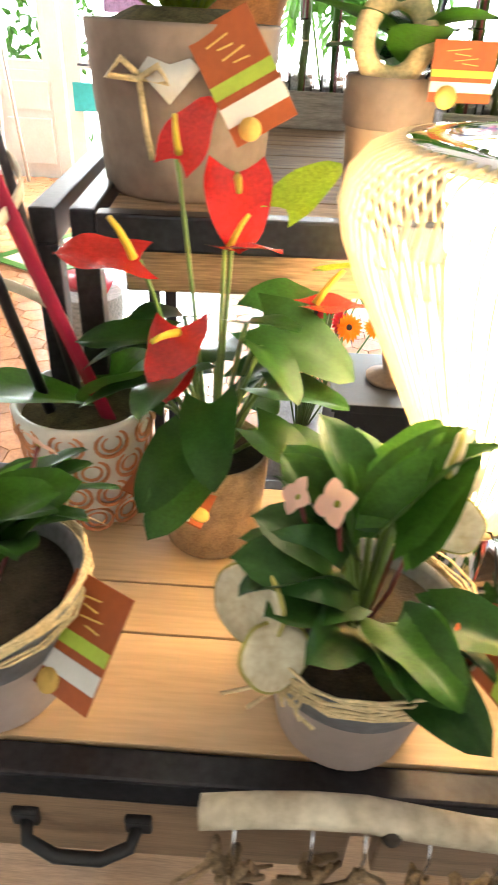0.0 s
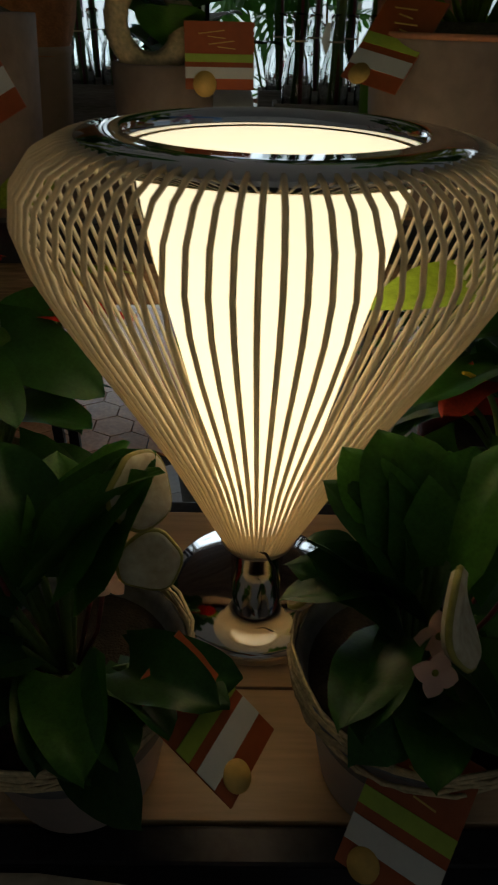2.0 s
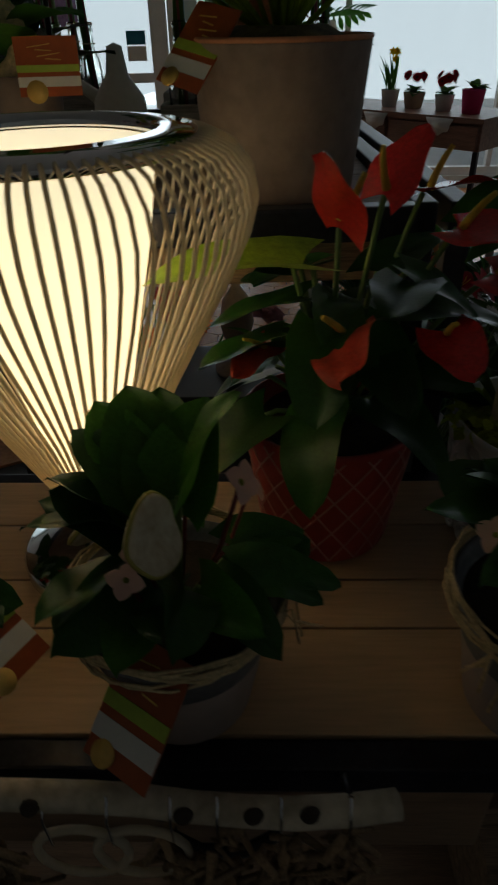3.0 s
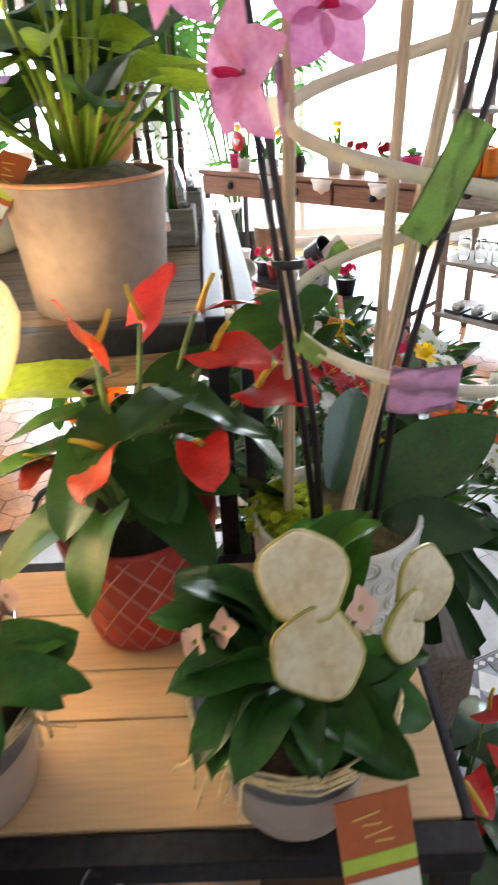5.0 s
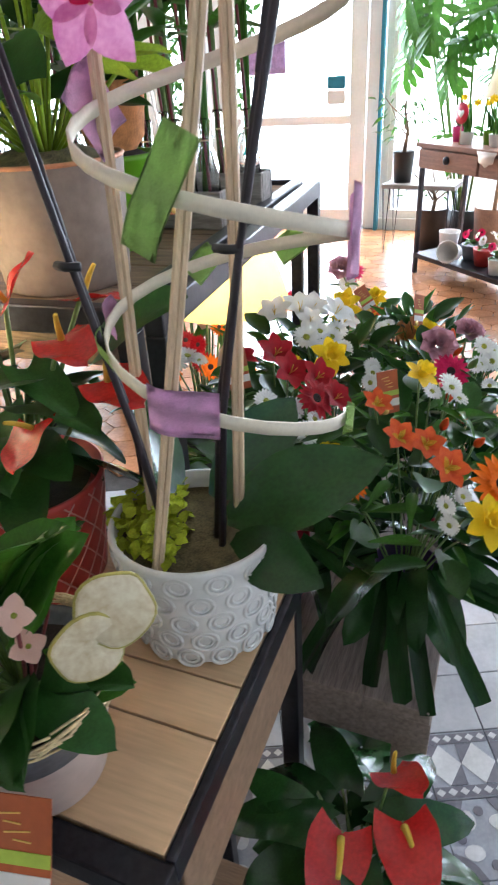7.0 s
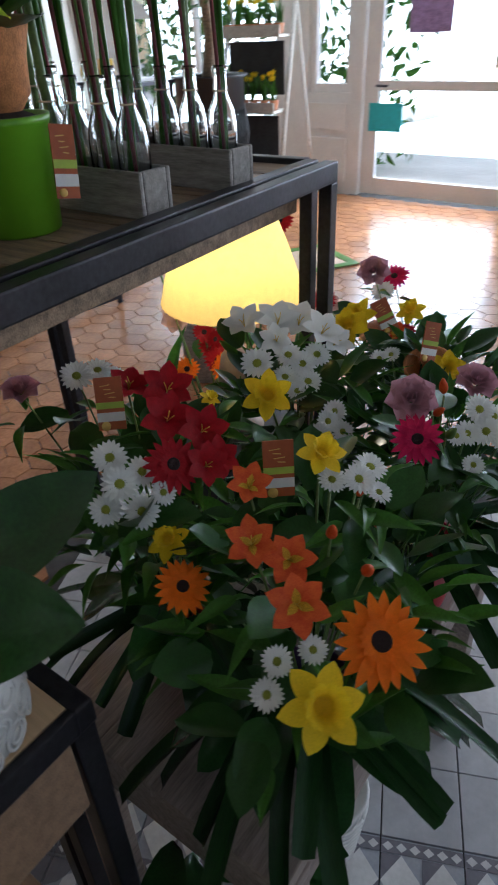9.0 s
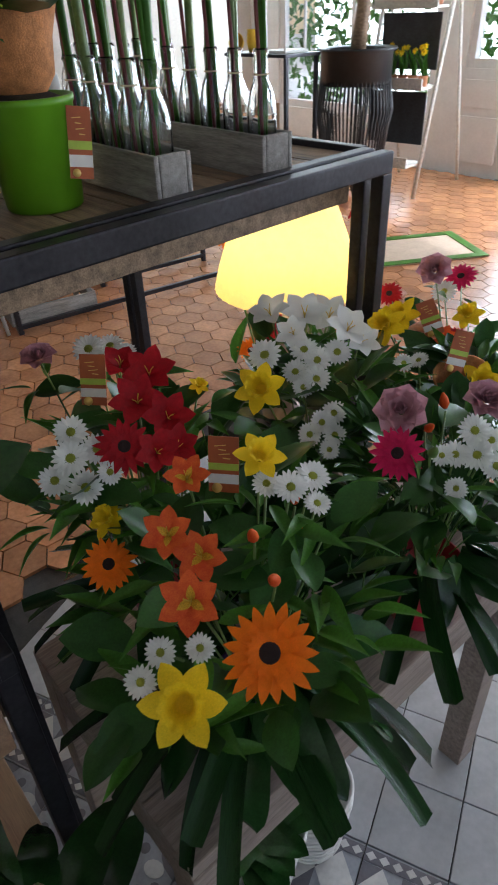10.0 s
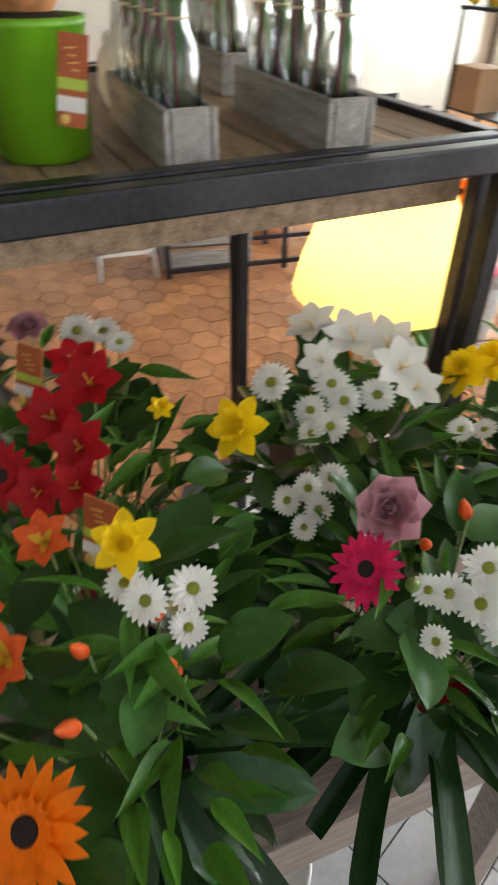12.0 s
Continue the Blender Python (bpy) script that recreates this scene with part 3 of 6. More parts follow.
# ---- leaves and flowers, made once and shared ----
ROUND = [mesh_of(blade(1, 0.62, d, 0.3, "oval", wave=w), LEAF) for d, w in ((0.12, 0.02), (0.3, 0.04), (-0.1, 0.03))]
ROUND2 = [mesh_of(blade(1, 0.6, d, 0.3, "oval", wave=w), LEAF2) for d, w in ((0.12, 0.02), (0.3, 0.05))]
HEART = [mesh_of(blade(1, 0.72, d, 0.22, "heart", rows=10, wave=w, cols=6), LEAF) for d, w in ((0.25, 0.02), (0.4, 0.04), (0.1, 0.03))]
HEARTGREEN = mesh_of(blade(1, 0.72, 0.2, 0.25, "heart", rows=10, wave=0.02, cols=6), LIMELEAF)
GLOSSY = [mesh_of(blade(1, 0.6, d, 0.2, "heart", rows=10, wave=0.04, cols=6), LEAFGLOSS) for d in (0.25, 0.45)]
STRAP = [mesh_of(blade(1, 0.15, d, 0.5, "strap", wave=0.0), BLADE) for d in (0.15, 0.4)]
LANCE = [mesh_of(blade(1, 0.26, d, 0.5, "lance"), LEAF2) for d in (0.2, 0.4)]
GRASSY = mesh_of(blade(1, 0.06, 0.3, 0.4, "lance"), LEAF2)
SPATHE_ME = [mesh_of(blade(1, 0.9, d, 0.12, "heart", rows=12, wave=w, cols=8), m_) for d, w, m_ in ((0.1, 0.05, SPATHE), (0.22, 0.07, SPATHE), (0.15, 0.08, SPATHEOLD))]
YSPATHE = mesh_of(blade(1, 0.6, 0.2, 0.5, "heart", rows=9, wave=0.04), LIMELEAF)
SPADIX_ME = mesh_of(tube([(0, 0, 0), (0, 0.05, 0.2), (0, 0.12, 0.4), (0, 0.2, 0.56)], 0.055, 8, taper=0.6), SPADIX)


def petals_mesh(n, length, width, tilt, droop, material, shape="petal", inner=0.1, second=None):
    bm = bmesh.new()
    for i in range(n):
        k = 1 + 0.06 * math.sin(i * 5.1)
        blade(length * k, width, droop, 0.25, shape, rows=7, cols=2, bm=bm, m=pose(0, 0, 0.0015 * (i % 2), 0, 0, i * 360 / n + 3 * math.sin(i * 7)) @ Matrix.Translation((0, inner, 0)) @ Matrix.Rotation(radians(tilt + 4 * math.sin(i * 3.3)), 4, "X"))
    if second:
        for i in range(second[0]):
            blade(second[1], width * 0.8, droop, 0.25, shape, rows=4, cols=2, bm=bm, m=pose(0, 0, 0.05, 0, 0, (i + 0.5) * 360 / second[0]) @ Matrix.Translation((0, inner * 0.8, 0)) @ Matrix.Rotation(radians(tilt + 16), 4, "X"))
    return mesh_of(bm, material)


GERB = {n: petals_mesh(19, 0.82, 0.27, 8, 0.14, m_, "oval", inner=0.16, second=(17, 0.36)) for n, m_ in (("orange", ORANGE), ("magenta", PINKHOT), ("red", REDPETAL))}
GERB_EYE = mesh_of(lathe([(0.22, 0.0), (0.22, 0.09), (0.17, 0.13), (0.07, 0.11), (0, 0.1)], 24), DARKEYE)
DAISY = petals_mesh(20, 0.72, 0.22, 14, 0.1, WHITEPETAL, inner=0.2, second=(14, 0.6))
DAISY_EYE = mesh_of(lathe([(0.25, 0.0), (0.25, 0.07), (0.17, 0.13), (0, 0.15)], 16), GREENEYE)
DAFF = petals_mesh(6, 0.85, 0.55, 12, 0.1, YELLOW, "oval", inner=0.08)


def trumpet_mesh():
    bm = bmesh.new()
    n = 36
    rows = []
    for r, h in ((0.16, 0.0), (0.24, 0.15), (0.28, 0.35), (0.34, 0.52), (0.45, 0.6)):
        rows.append([bm.verts.new((math.cos(a) * r * (1 + (0.16 * r if h > 0.3 else 0) * math.sin(12 * a)), math.sin(a) * r * (1 + (0.16 * r if h > 0.3 else 0) * math.sin(12 * a)), h + (0.05 * math.sin(9 * a) if h > 0.5 else 0))) for a in [2 * math.pi * i / n for i in range(n)]])
    for a, b in zip(rows, rows[1:]):
        for i in range(n):
            bm.faces.new((a[i], a[(i + 1) % n], b[(i + 1) % n], b[i]))
    bm.faces.new(rows[0][::-1])
    return mesh_of(bm, YELLOW)


TRUMPET = trumpet_mesh()
LILY = {n: petals_mesh(6, 1.05, 0.68, 48, 0.42, m_, "petal", inner=0.03) for n, m_ in (("white", WHITEPETAL), ("red", REDPETAL), ("flame", FLAME))}
THROAT = petals_mesh(3, 0.62, 0.3, 55, 0.3, mat("yellow_throat", (0.75, 0.42, 0.03), 0.5, vary=0.4, scale=30, trans=0.2), "oval", inner=0.02)
LILYBUD = {n: mesh_of(lathe([(0, 0), (0.14, 0.12), (0.26, 0.4), (0.22, 0.75), (0.08, 1.15), (0, 1.2)], 10), m_) for n, m_ in (("white", WHITEPETAL), ("red", REDPETAL), ("flame", FLAME), ("green", STEM))}
STAMEN = mesh_of(tube([(0, 0, 0), (0.05, 0.05, 0.4), (0.16, 0.1, 0.62)], 0.02, 4, tube([(0, 0, 0), (-0.07, 0.02, 0.4), (-0.17, -0.05, 0.6)], 0.02, 4, tube([(0, 0, 0), (0.02, -0.08, 0.4), (0.03, -0.2, 0.6)], 0.02, 4))), SPADIX)


def rose_mesh(material):
    bm = bmesh.new()
    for k in range(5):
        n = 3 + k
        for i in range(n):
            blade(0.55 + 0.1 * k, 0.42 + 0.14 * k, -0.28 + 0.12 * k, 0.55, "petal", rows=5, cols=4, bm=bm, m=pose(0, 0, 0.02 * (4 - k), 0, 0, i * 360 / n + k * 27) @ Matrix.Translation((0, 0.05 + 0.035 * k, 0)) @ Matrix.Rotation(radians(84 - 14 * k), 4, "X"))
    return mesh_of(bm, material)


ROSE = rose_mesh(ROSEPETAL)
ROSEPINK = rose_mesh(BLUSH)
ORCHID_PETALS = petals_mesh(5, 1.0, 0.85, 24, 0.45, ORCHID, "oval", inner=0.05)
ORCHID_LIP = mesh_of(blade(0.5, 0.4, -0.4, 0.8, "oval"), PINKHOT)
BLUSH_ME = petals_mesh(4, 1.0, 0.95, 20, 0.2, BLUSH, "oval", inner=0.05)


def spike(ob, name, me, m, label=""):
    return link(name, me, ob, label, m)


def flower(parent, kind, p, n, size, roll=0.0, color=None):
    """One flower head under parent, size its radius."""
    m = face(p, n, roll) @ Matrix.Diagonal((size, size, size, 1))
    if kind == "gerbera":
        f = link("gerbera", GERB[color], parent, color + " gerbera head", m)
        link("flower_centre", GERB_EYE, f)
    elif kind == "daisy":
        f = link("daisy", DAISY, parent, "", m)
        link("flower_centre", DAISY_EYE, f)
    elif kind == "daffodil":
        f = link("daffodil", DAFF, parent, "", m)
        link("trumpet", TRUMPET, f)
    elif kind == "lily":
        f = link("alstroemeria", LILY[color], parent, color + " alstroemeria", m)
        link("stamen", STAMEN, f)
        if color == "flame":
            link("throat", THROAT, f, "yellow streaked throat")
    elif kind == "bud":
        f = link("bud", LILYBUD[color], parent, "", m)
    elif kind == "rose":
        f = link("rose", ROSE if color != "pink" else ROSEPINK, parent, "", m)
    elif kind == "orchid":
        f = link("orchid_flower", ORCHID_PETALS, parent, "", m)
        link("lip", ORCHID_LIP, f, m=pose(0, 0, 0.03, 60))
    else:
        f = link("small_flower", BLUSH_ME, parent, "", m)
        link("flower_centre", DAISY_EYE, f, m=Matrix.Diagonal((0.6, 0.6, 0.8, 1)))
    return f


def leaf(parent, me, p, d, size, roll=0.0, wide=1.0):
    return link("leaf", me, parent, "", aim(p, d, roll) @ Matrix.Diagonal((size * wide, size, size, 1)))


def card(parent, m, w=0.055, h=0.085):
    """A rust-coloured gift card with a white and a lime band, gold lines and a seal."""
    c = part("card", box(w, h, 0.0016, 0, 0, 0, 0), CARD, parent, "rust gift card with white and lime bands", m, False)
    part("white_band", box(w * 0.998, h * 0.17, 0.0006, 0, -h * 0.25, 0.0018, 0), CARDWHITE, c, smooth=False)
    part("lime_band", box(w * 0.998, h * 0.12, 0.0006, 0, -h * 0.03, 0.0018, 0), CARDLIME, c, smooth=False)
    for k in range(4):
        part("gold_line", box(w * (0.25 + 0.12 * (k % 2)), h * 0.014, 0.0006, w * (0.1 - 0.07 * k), h * (0.12 + 0.075 * k), 0.0018, 0, rz=12 * (k % 2) - 5), GOLD, c, smooth=False)
    part("seal", lathe([(0, 0), (w * 0.17, 0), (w * 0.17, 0.002), (0, 0.002)], 20, at=(-w * 0.22, -h * 0.42, 0.0016)), GOLD, c)
    return c


def stems_part(parent, ends, root, radius=0.0022, material=STEM, bend=0.02, name="stem"):
    for e in ends:
        bm = bmesh.new()
        e = Vector(e)
        r = Vector(root) + Vector((e.x, e.y, 0)) * 0.12
        mid = r.lerp(e, 0.55) + Vector((0, 0, bend))
        tube([r, r.lerp(mid, 0.6), mid, mid.lerp(e, 0.6) + Vector((0, 0, bend * 0.3)), e], radius, 5, bm)
        part(name, bm, material, parent)


# ---- potted plants on the front table ----
def raffia(parent, r, z, seed):
    rng = random.Random(seed)
    bm = bmesh.new()
    for k in range(9):
        ph = rng.uniform(0, 6.28)
        tube([(math.cos(a + ph) * (r + 0.002 + rng.uniform(0, 0.004)), math.sin(a + ph) * (r + 0.002 + rng.uniform(0, 0.004)), z + 0.007 * math.sin(2 * a + k) + 0.0015 * k) for a in [i * 0.33 for i in range(20)]], 0.0015, 4, bm, flat=0.6)
    for k in range(7):
        a = rng.uniform(-2.6, -2.0) if seed % 2 else rng.uniform(-1.0, -0.4)
        c = Vector((math.cos(a) * r, math.sin(a) * r, z))
        tube([c, c * 1.12 + Vector((0, 0, rng.uniform(-0.02, 0.02))) - Vector((0, 0, z * 0.12)), c * 1.3 + Vector((rng.uniform(-0.02, 0.02), 0, rng.uniform(-0.03, 0.01))) - Vector((0, 0, z * 0.3))], 0.0016, 4, bm, flat=0.5)
    return part("raffia_bow", bm, RAFFIA, parent, "pale raffia tied round the pot")


def apple_slice(parent, p, n, r, seed):
    rng = random.Random(seed)
    bm = bmesh.new()
    k = 28
    rows = []
    for f, z in ((0.0, 0.0), (0.5, 0.002), (0.93, -0.002), (1.0, 0.001), (1.0, 0.005), (0.9, 0.007), (0.5, 0.005), (0.0, 0.004)):
        if f == 0:
            rows.append([bm.verts.new((0, 0, z))])
        else:
            rows.append([bm.verts.new((math.cos(a) * r * f * (1 + 0.07 * math.sin(3 * a + seed)), math.sin(a) * r * f * (1 + 0.05 * math.sin(5 * a)), z + 0.12 * r * f * math.sin(2 * a + seed))) for a in [2 * math.pi * i / k for i in range(k)]])
    for a, b in zip(rows, rows[1:]):
        for i in range(k):
            j = (i + 1) % k
            vs = (a[0], b[j], b[i]) if len(a) == 1 else (a[i], a[j], b[0]) if len(b) == 1 else (a[i], a[j], b[j], b[i])
            bm.faces.new(vs)
    s = part("apple_slice", bm, APPLE, parent, "dried apple slice", face(p, n, rng.uniform(0, 6)))
    part("peel", tube([(math.cos(a) * r * 1.0 * (1 + 0.07 * math.sin(3 * a + seed)), math.sin(a) * r * (1 + 0.05 * math.sin(5 * a)), 0.003 + 0.12 * r * math.sin(2 * a + seed)) for a in [2 * math.pi * i / k for i in range(k + 1)]], 0.0022, 5), APPLESKIN, s)
    return s


BROAD = [mesh_of(blade(1, 0.74, d, fo, "heart", rows=10, wave=w, cols=6), m_) for d, fo, w, m_ in ((0.3, 0.35, 0.04, LEAF), (0.5, 0.25, 0.06, LEAF), (0.15, 0.5, 0.05, LEAF), (0.25, 0.4, 0.05, LEAF2))]


def begonia(x, y, rz, seed, label, slices=(), card_at=None):
    """A leafy plant with broad cupped leaves and small blush flowers in a two-tone pot."""
    rng = random.Random(seed)
    t = thing("potted_plant", label, "potted plant", x, y, TT, rz, group="two-tone pots along the table")
    part("pot", lathe([(0, 0), (0.054, 0), (0.058, 0.004), (0.071, 0.078), (0.0716, 0.08)], 48), POTPINK, t, "matt pinkish pot body")
    part("pot_band", lathe([(0.0716, 0.08), (0.084, 0.126), (0.0865, 0.128), (0.084, 0.13), (0.079, 0.124), (0.074, 0.108), (0, 0.106)], 48), POTZINC, t, "grey zinc upper band")
    part("soil", lathe([(0, 0.118), (0.04, 0.116), (0.077, 0.112)], 32, wobble=0.02), SOIL, t)
    raffia(t, 0.085, 0.127, seed)
    ends = []
    for i in range(27):
        a = i * 2.4 + rng.uniform(-0.35, 0.35)
        lvl = (i * 0.618) % 1.0
        rr = 0.01 + 0.05 * (1 - lvl) * rng.uniform(0.6, 1.1)
        p = Vector((math.cos(a) * rr, math.sin(a) * rr, 0.135 + 0.09 * lvl + rng.uniform(-0.012, 0.012)))
        d = Vector((math.cos(a), math.sin(a), 0.05 + 1.7 * lvl ** 1.4 + rng.uniform(-0.15, 0.3)))
        leaf(t, BROAD[3] if lvl > 0.72 or rng.random() < 0.15 else BROAD[rng.randrange(3)], p, d, rng.uniform(0.058, 0.075) + 0.014 * lvl, rng.uniform(-0.7, 0.7), rng.uniform(0.9, 1.2))
        ends.append(p)
    stems_part(t, ends, (0, 0, 0.112), 0.003, bend=0.0)
    for i in range(5):
        a = rng.uniform(0, 6.28)
        p = Vector((math.cos(a) * rng.uniform(0.03, 0.08), math.sin(a) * rng.uniform(0.03, 0.08), rng.uniform(0.19, 0.25)))
        part("flower_stalk", tube([(p.x * 0.2, p.y * 0.2, 0.115), (p.x * 0.7, p.y * 0.7, p.z * 0.75), p], 0.0018, 5), REDSTEM, t)
        flower(t, "small", p, (math.cos(a) * 0.7, math.sin(a) * 0.7 - 0.4, 0.6), rng.uniform(0.013, 0.018), rng.uniform(0, 3))
    for k, (p, n, r) in enumerate(slices):
        apple_slice(t, p, n, r, seed + k)
    if card_at is not None:
        card(t, card_at, 0.06, 0.095)
    return t


begonia(-0.138, 0.062, 0, 3, "leafy dark green plant in a two-tone pot with raffia",
        (((-0.085, -0.035, 0.17), (-0.6, -0.7, 0.3), 0.03), ((-0.07, -0.062, 0.15), (0.4, -0.8, 0.5), 0.024), ((0.055, 0.03, 0.255), (0.7, -0.5, 0.3), 0.024), ((0.06, 0.02, 0.205), (0.2, -0.9, 0.3), 0.02)),
        pose(0.098, -0.04, 0.125, 38, 0, 62))
begonia(0.108, 0.062, 40, 8, "leafy dark green plant in a two-tone pot, card hanging in front",
        (((-0.03, -0.03, 0.225), (0.45, -0.75, 0.35), 0.027), ((-0.03, 0.075, 0.16), (-0.2, 0.8, 0.4), 0.022)),
        pose(-0.072, -0.055, 0.1, 48, 0, -74))
begonia(0.415, 0.055, 0, 5, "leafy dark green plant with large dried apple slices",
        (((0.006, -0.035, 0.285), (-0.05, -0.65, 0.75), 0.03), ((0.012, -0.07, 0.25), (0.0, -0.85, 0.5), 0.029), ((0.105, 0.02, 0.225), (0.5, -0.7, 0.3), 0.03), ((0.09, 0.0, 0.2), (0.7, -0.6, 0.2), 0.028)),
        pose(0.058, -0.1, 0.062, 62, 0, 12))
begonia(-0.445, 0.07, 200, 11, "leafy dark green plant in a two-tone pot near the drawers",
        (((0.06, 0.07, 0.16), (0.4, 0.8, 0.4), 0.03),), pose(-0.075, 0.06, 0.1, 50, 0, 130))


def relief_pot(parent, r0, r1, h, material, ring_material, rows, around, label):
    """A pot covered in rows of raised double rings."""
    part("pot", lathe([(0, 0), (r0 - 0.008, 0), (r0, 0.006), (r0 + (r1 - r0) * 0.4, h * 0.4), (r1, h - 0.004), (r1 - 0.002, h), (r1 - 0.006, h), (r1 - 0.008, h - 0.012), (r1 - 0.01, h * 0.8), (0, h * 0.78)], 64), material, parent, label)
    me = None
    for k in range(rows):
        z = h * (k + 0.55) / rows * 0.97
        f = z / h
        r = r0 + (r1 - r0) * (f if f > 0.4 else f)
        rr = min(math.pi * r / around, h / rows / 2) * 0.92
        bm = bmesh.new()
        for q, th in ((0.95, 0.0022), (0.56, 0.0018)):
            tube([(math.cos(a) * rr * q * 1.08, 0, math.sin(a) * rr * q) for a in [2 * math.pi * i / 16 for i in range(17)]], th, 5, bm, caps=False)
        me = mesh_of(bm, ring_material)
        for i in range(around):
            a = 2 * math.pi * (i + 0.5 * (k % 2)) / around
            link("ring", me, parent, "", pose(math.cos(a) * r, math.sin(a) * r, z, 0, 0, math.degrees(a) + 90))


def anthurium(t, z0, r, seed, blooms, leaves, leaf_size=(0.08, 0.13), meshes=None, top=0.2, spread=1.0):
    """Heart leaves and glossy spathes on long stalks."""
    rng = random.Random(seed)
    meshes = meshes or HEART
    ends = []
    for i in range(leaves):
        a = i * 2.4 + rng.uniform(-0.4, 0.4)
        lvl = rng.random()
        rr = r * spread * rng.uniform(0.4, 1.15) * (1 - 0.35 * lvl)
        p = Vector((math.cos(a) * rr, math.sin(a) * rr, z0 + 0.02 + top * lvl))
        leaf(t, rng.choice(meshes), p, (math.cos(a), math.sin(a), rng.uniform(-0.45, 0.5)), rng.uniform(*leaf_size), rng.uniform(-0.5, 0.5))
        ends.append(p)
    for k, (p, n, size, kind) in enumerate(blooms):
        p = Vector(p)
        d = Vector(n)
        s = link("spathe", SPATHE_ME[kind], t, "", aim(p, d, rng.uniform(-0.5, 0.5)) @ Matrix.Diagonal((size, size, size, 1)))
        link("spadix", SPADIX_ME, s, m=pose(0, 0.08, 0.02, -20))
        ends.append(p)
    stems_part(t, ends, (0, 0, z0 - 0.01), 0.0024, bend=0.01)


# red diamond pot with red anthurium
_t = thing("anthurium_plant", "red anthurium in a red pot with pale diamond lines", "potted plant", 0.25, 0.29, TT)
_t.matrix_basis = _t.matrix_basis @ Matrix.Diagonal((1.2, 1.2, 1.2, 1))
part("pot", lathe([(0, 0), (0.056, 0), (0.06, 0.004), (0.078, 0.128), (0.079, 0.134), (0.076, 0.135), (0.072, 0.12), (0, 0.118)], 56), REDPOT, _t, "red painted pot")
_b = bmesh.new()
for _i in range(16):
    for _s in (-1, 1):
        tube([(math.cos(a) * (0.0605 + 0.0177 * f), math.sin(a) * (0.0605 + 0.0177 * f), 0.006 + 0.122 * f) for f, a in [(k / 10, _i * math.pi / 8 + _s * k / 10 * 1.25) for k in range(11)]], 0.0011, 4, _b)
part("diamond_pattern", _b, REDPOTLINE, _t, "pale diamond line pattern")
part("soil", lathe([(0, 0.127), (0.064, 0.124)], 28), SOIL, _t)
anthurium(_t, 0.125, 0.07, 21,
          [((0.03, 0.0, 0.315), (0.5, 0.2, 0.9), 0.055, 0), ((0.07, 0.05, 0.305), (0.9, -0.1, 0.25), 0.06, 0), ((-0.005, -0.03, 0.30), (-0.2, -0.3, 0.9), 0.06, 0),
           ((0.085, -0.005, 0.292), (0.7, -0.5, 0.05), 0.06, 0), ((0.0, -0.06, 0.235), (-0.2, -0.9, -0.1), 0.058, 2), ((0.075, -0.05, 0.23), (0.2, -0.9, -0.2), 0.052, 0),
           ((0.12, 0.0, 0.255), (0.9, -0.5, 0.05), 0.06, 0), ((-0.055, -0.03, 0.21), (-0.7, -0.5, -0.3), 0.04, 2)], 26, (0.055, 0.085), top=0.12)
leaf(_t, HEARTGREEN, (-0.03, -0.03, 0.275), (-0.95, -0.15, 0.12), 0.115)
leaf(_t, HEART[0], (0.11, 0.03, 0.28), (0.75, -0.1, 0.65), 0.09, 0.6)
leaf(_t, HEART[2], (0.05, -0.03, 0.26), (-0.3, -0.8, 0.1), 0.075)

# burlap pot with red anthurium
_t = thing("anthurium_plant", "tall red anthurium in a woven burlap-covered pot", "potted plant", -0.275, 0.287, TT)
part("pot", lathe([(0, 0), (0.05, 0), (0.053, 0.004), (0.062, 0.122), (0.058, 0.124), (0.055, 0.11), (0, 0.108)], 48), BURLAP, _t, "brown woven burlap pot")
part("soil", lathe([(0, 0.118), (0.055, 0.114)], 28), SOIL, _t)
anthurium(_t, 0.115, 0.075, 31,
          [((0.012, 0.075, 0.385), (0.1, -0.55, -0.75), 0.075, 0), ((-0.04, 0.04, 0.40), (0.4, 0.3, 0.8), 0.06, 0), ((-0.07, 0.0, 0.32), (-0.8, -0.3, 0.2), 0.075, 0),
           ((0.005, 0.03, 0.325), (0.7, -0.3, 0.2), 0.06, 0), ((-0.03, -0.03, 0.27), (-0.1, -0.7, -0.55), 0.072, 0), ((0.09, 0.03, 0.275), (0.95, 0.1, 0.05), 0.07, 0)], 22, (0.055, 0.09), top=0.2)
leaf(_t, HEART[0], (0.045, 0.0, 0.265), (0.9, -0.35, -0.2), 0.1, 0.5, 1.0)
leaf(_t, HEARTGREEN, (0.06, 0.05, 0.36), (0.5, 0.3, 0.5), 0.07, 0.4)
leaf(_t, HEARTGREEN, (0.1, 0.03, 0.31), (0.8, 0.1, 0.2), 0.06, -0.4)
card(_t, pose(-0.035, -0.075, 0.113, 20, 0, 78))

# white pot with orange rings and ribboned orchid stakes
_t = thing("orchid_pot", "dark orchid stakes with red ribbon in a ring-pattern pot", "potted plant", -0.425, 0.328, TT)
relief_pot(_t, 0.058, 0.078, 0.15, CERAMIC, RINGORANGE, 4, 10, "white pot with orange rings")
part("moss", lathe([(0, 0.142), (0.04, 0.14), (0.07, 0.13)], 32, wobble=0.03), MOSS, _t)
part("stake", tube([(-0.03, -0.02, 0.13), (-0.07, -0.04, 0.35), (-0.12, -0.05, 0.6)], 0.006, 8), DARKSTEM, _t)
part("stake", tube([(-0.01, 0.02, 0.13), (-0.04, 0.0, 0.35), (-0.09, 0.0, 0.62)], 0.005, 8), DARKSTEM, _t)
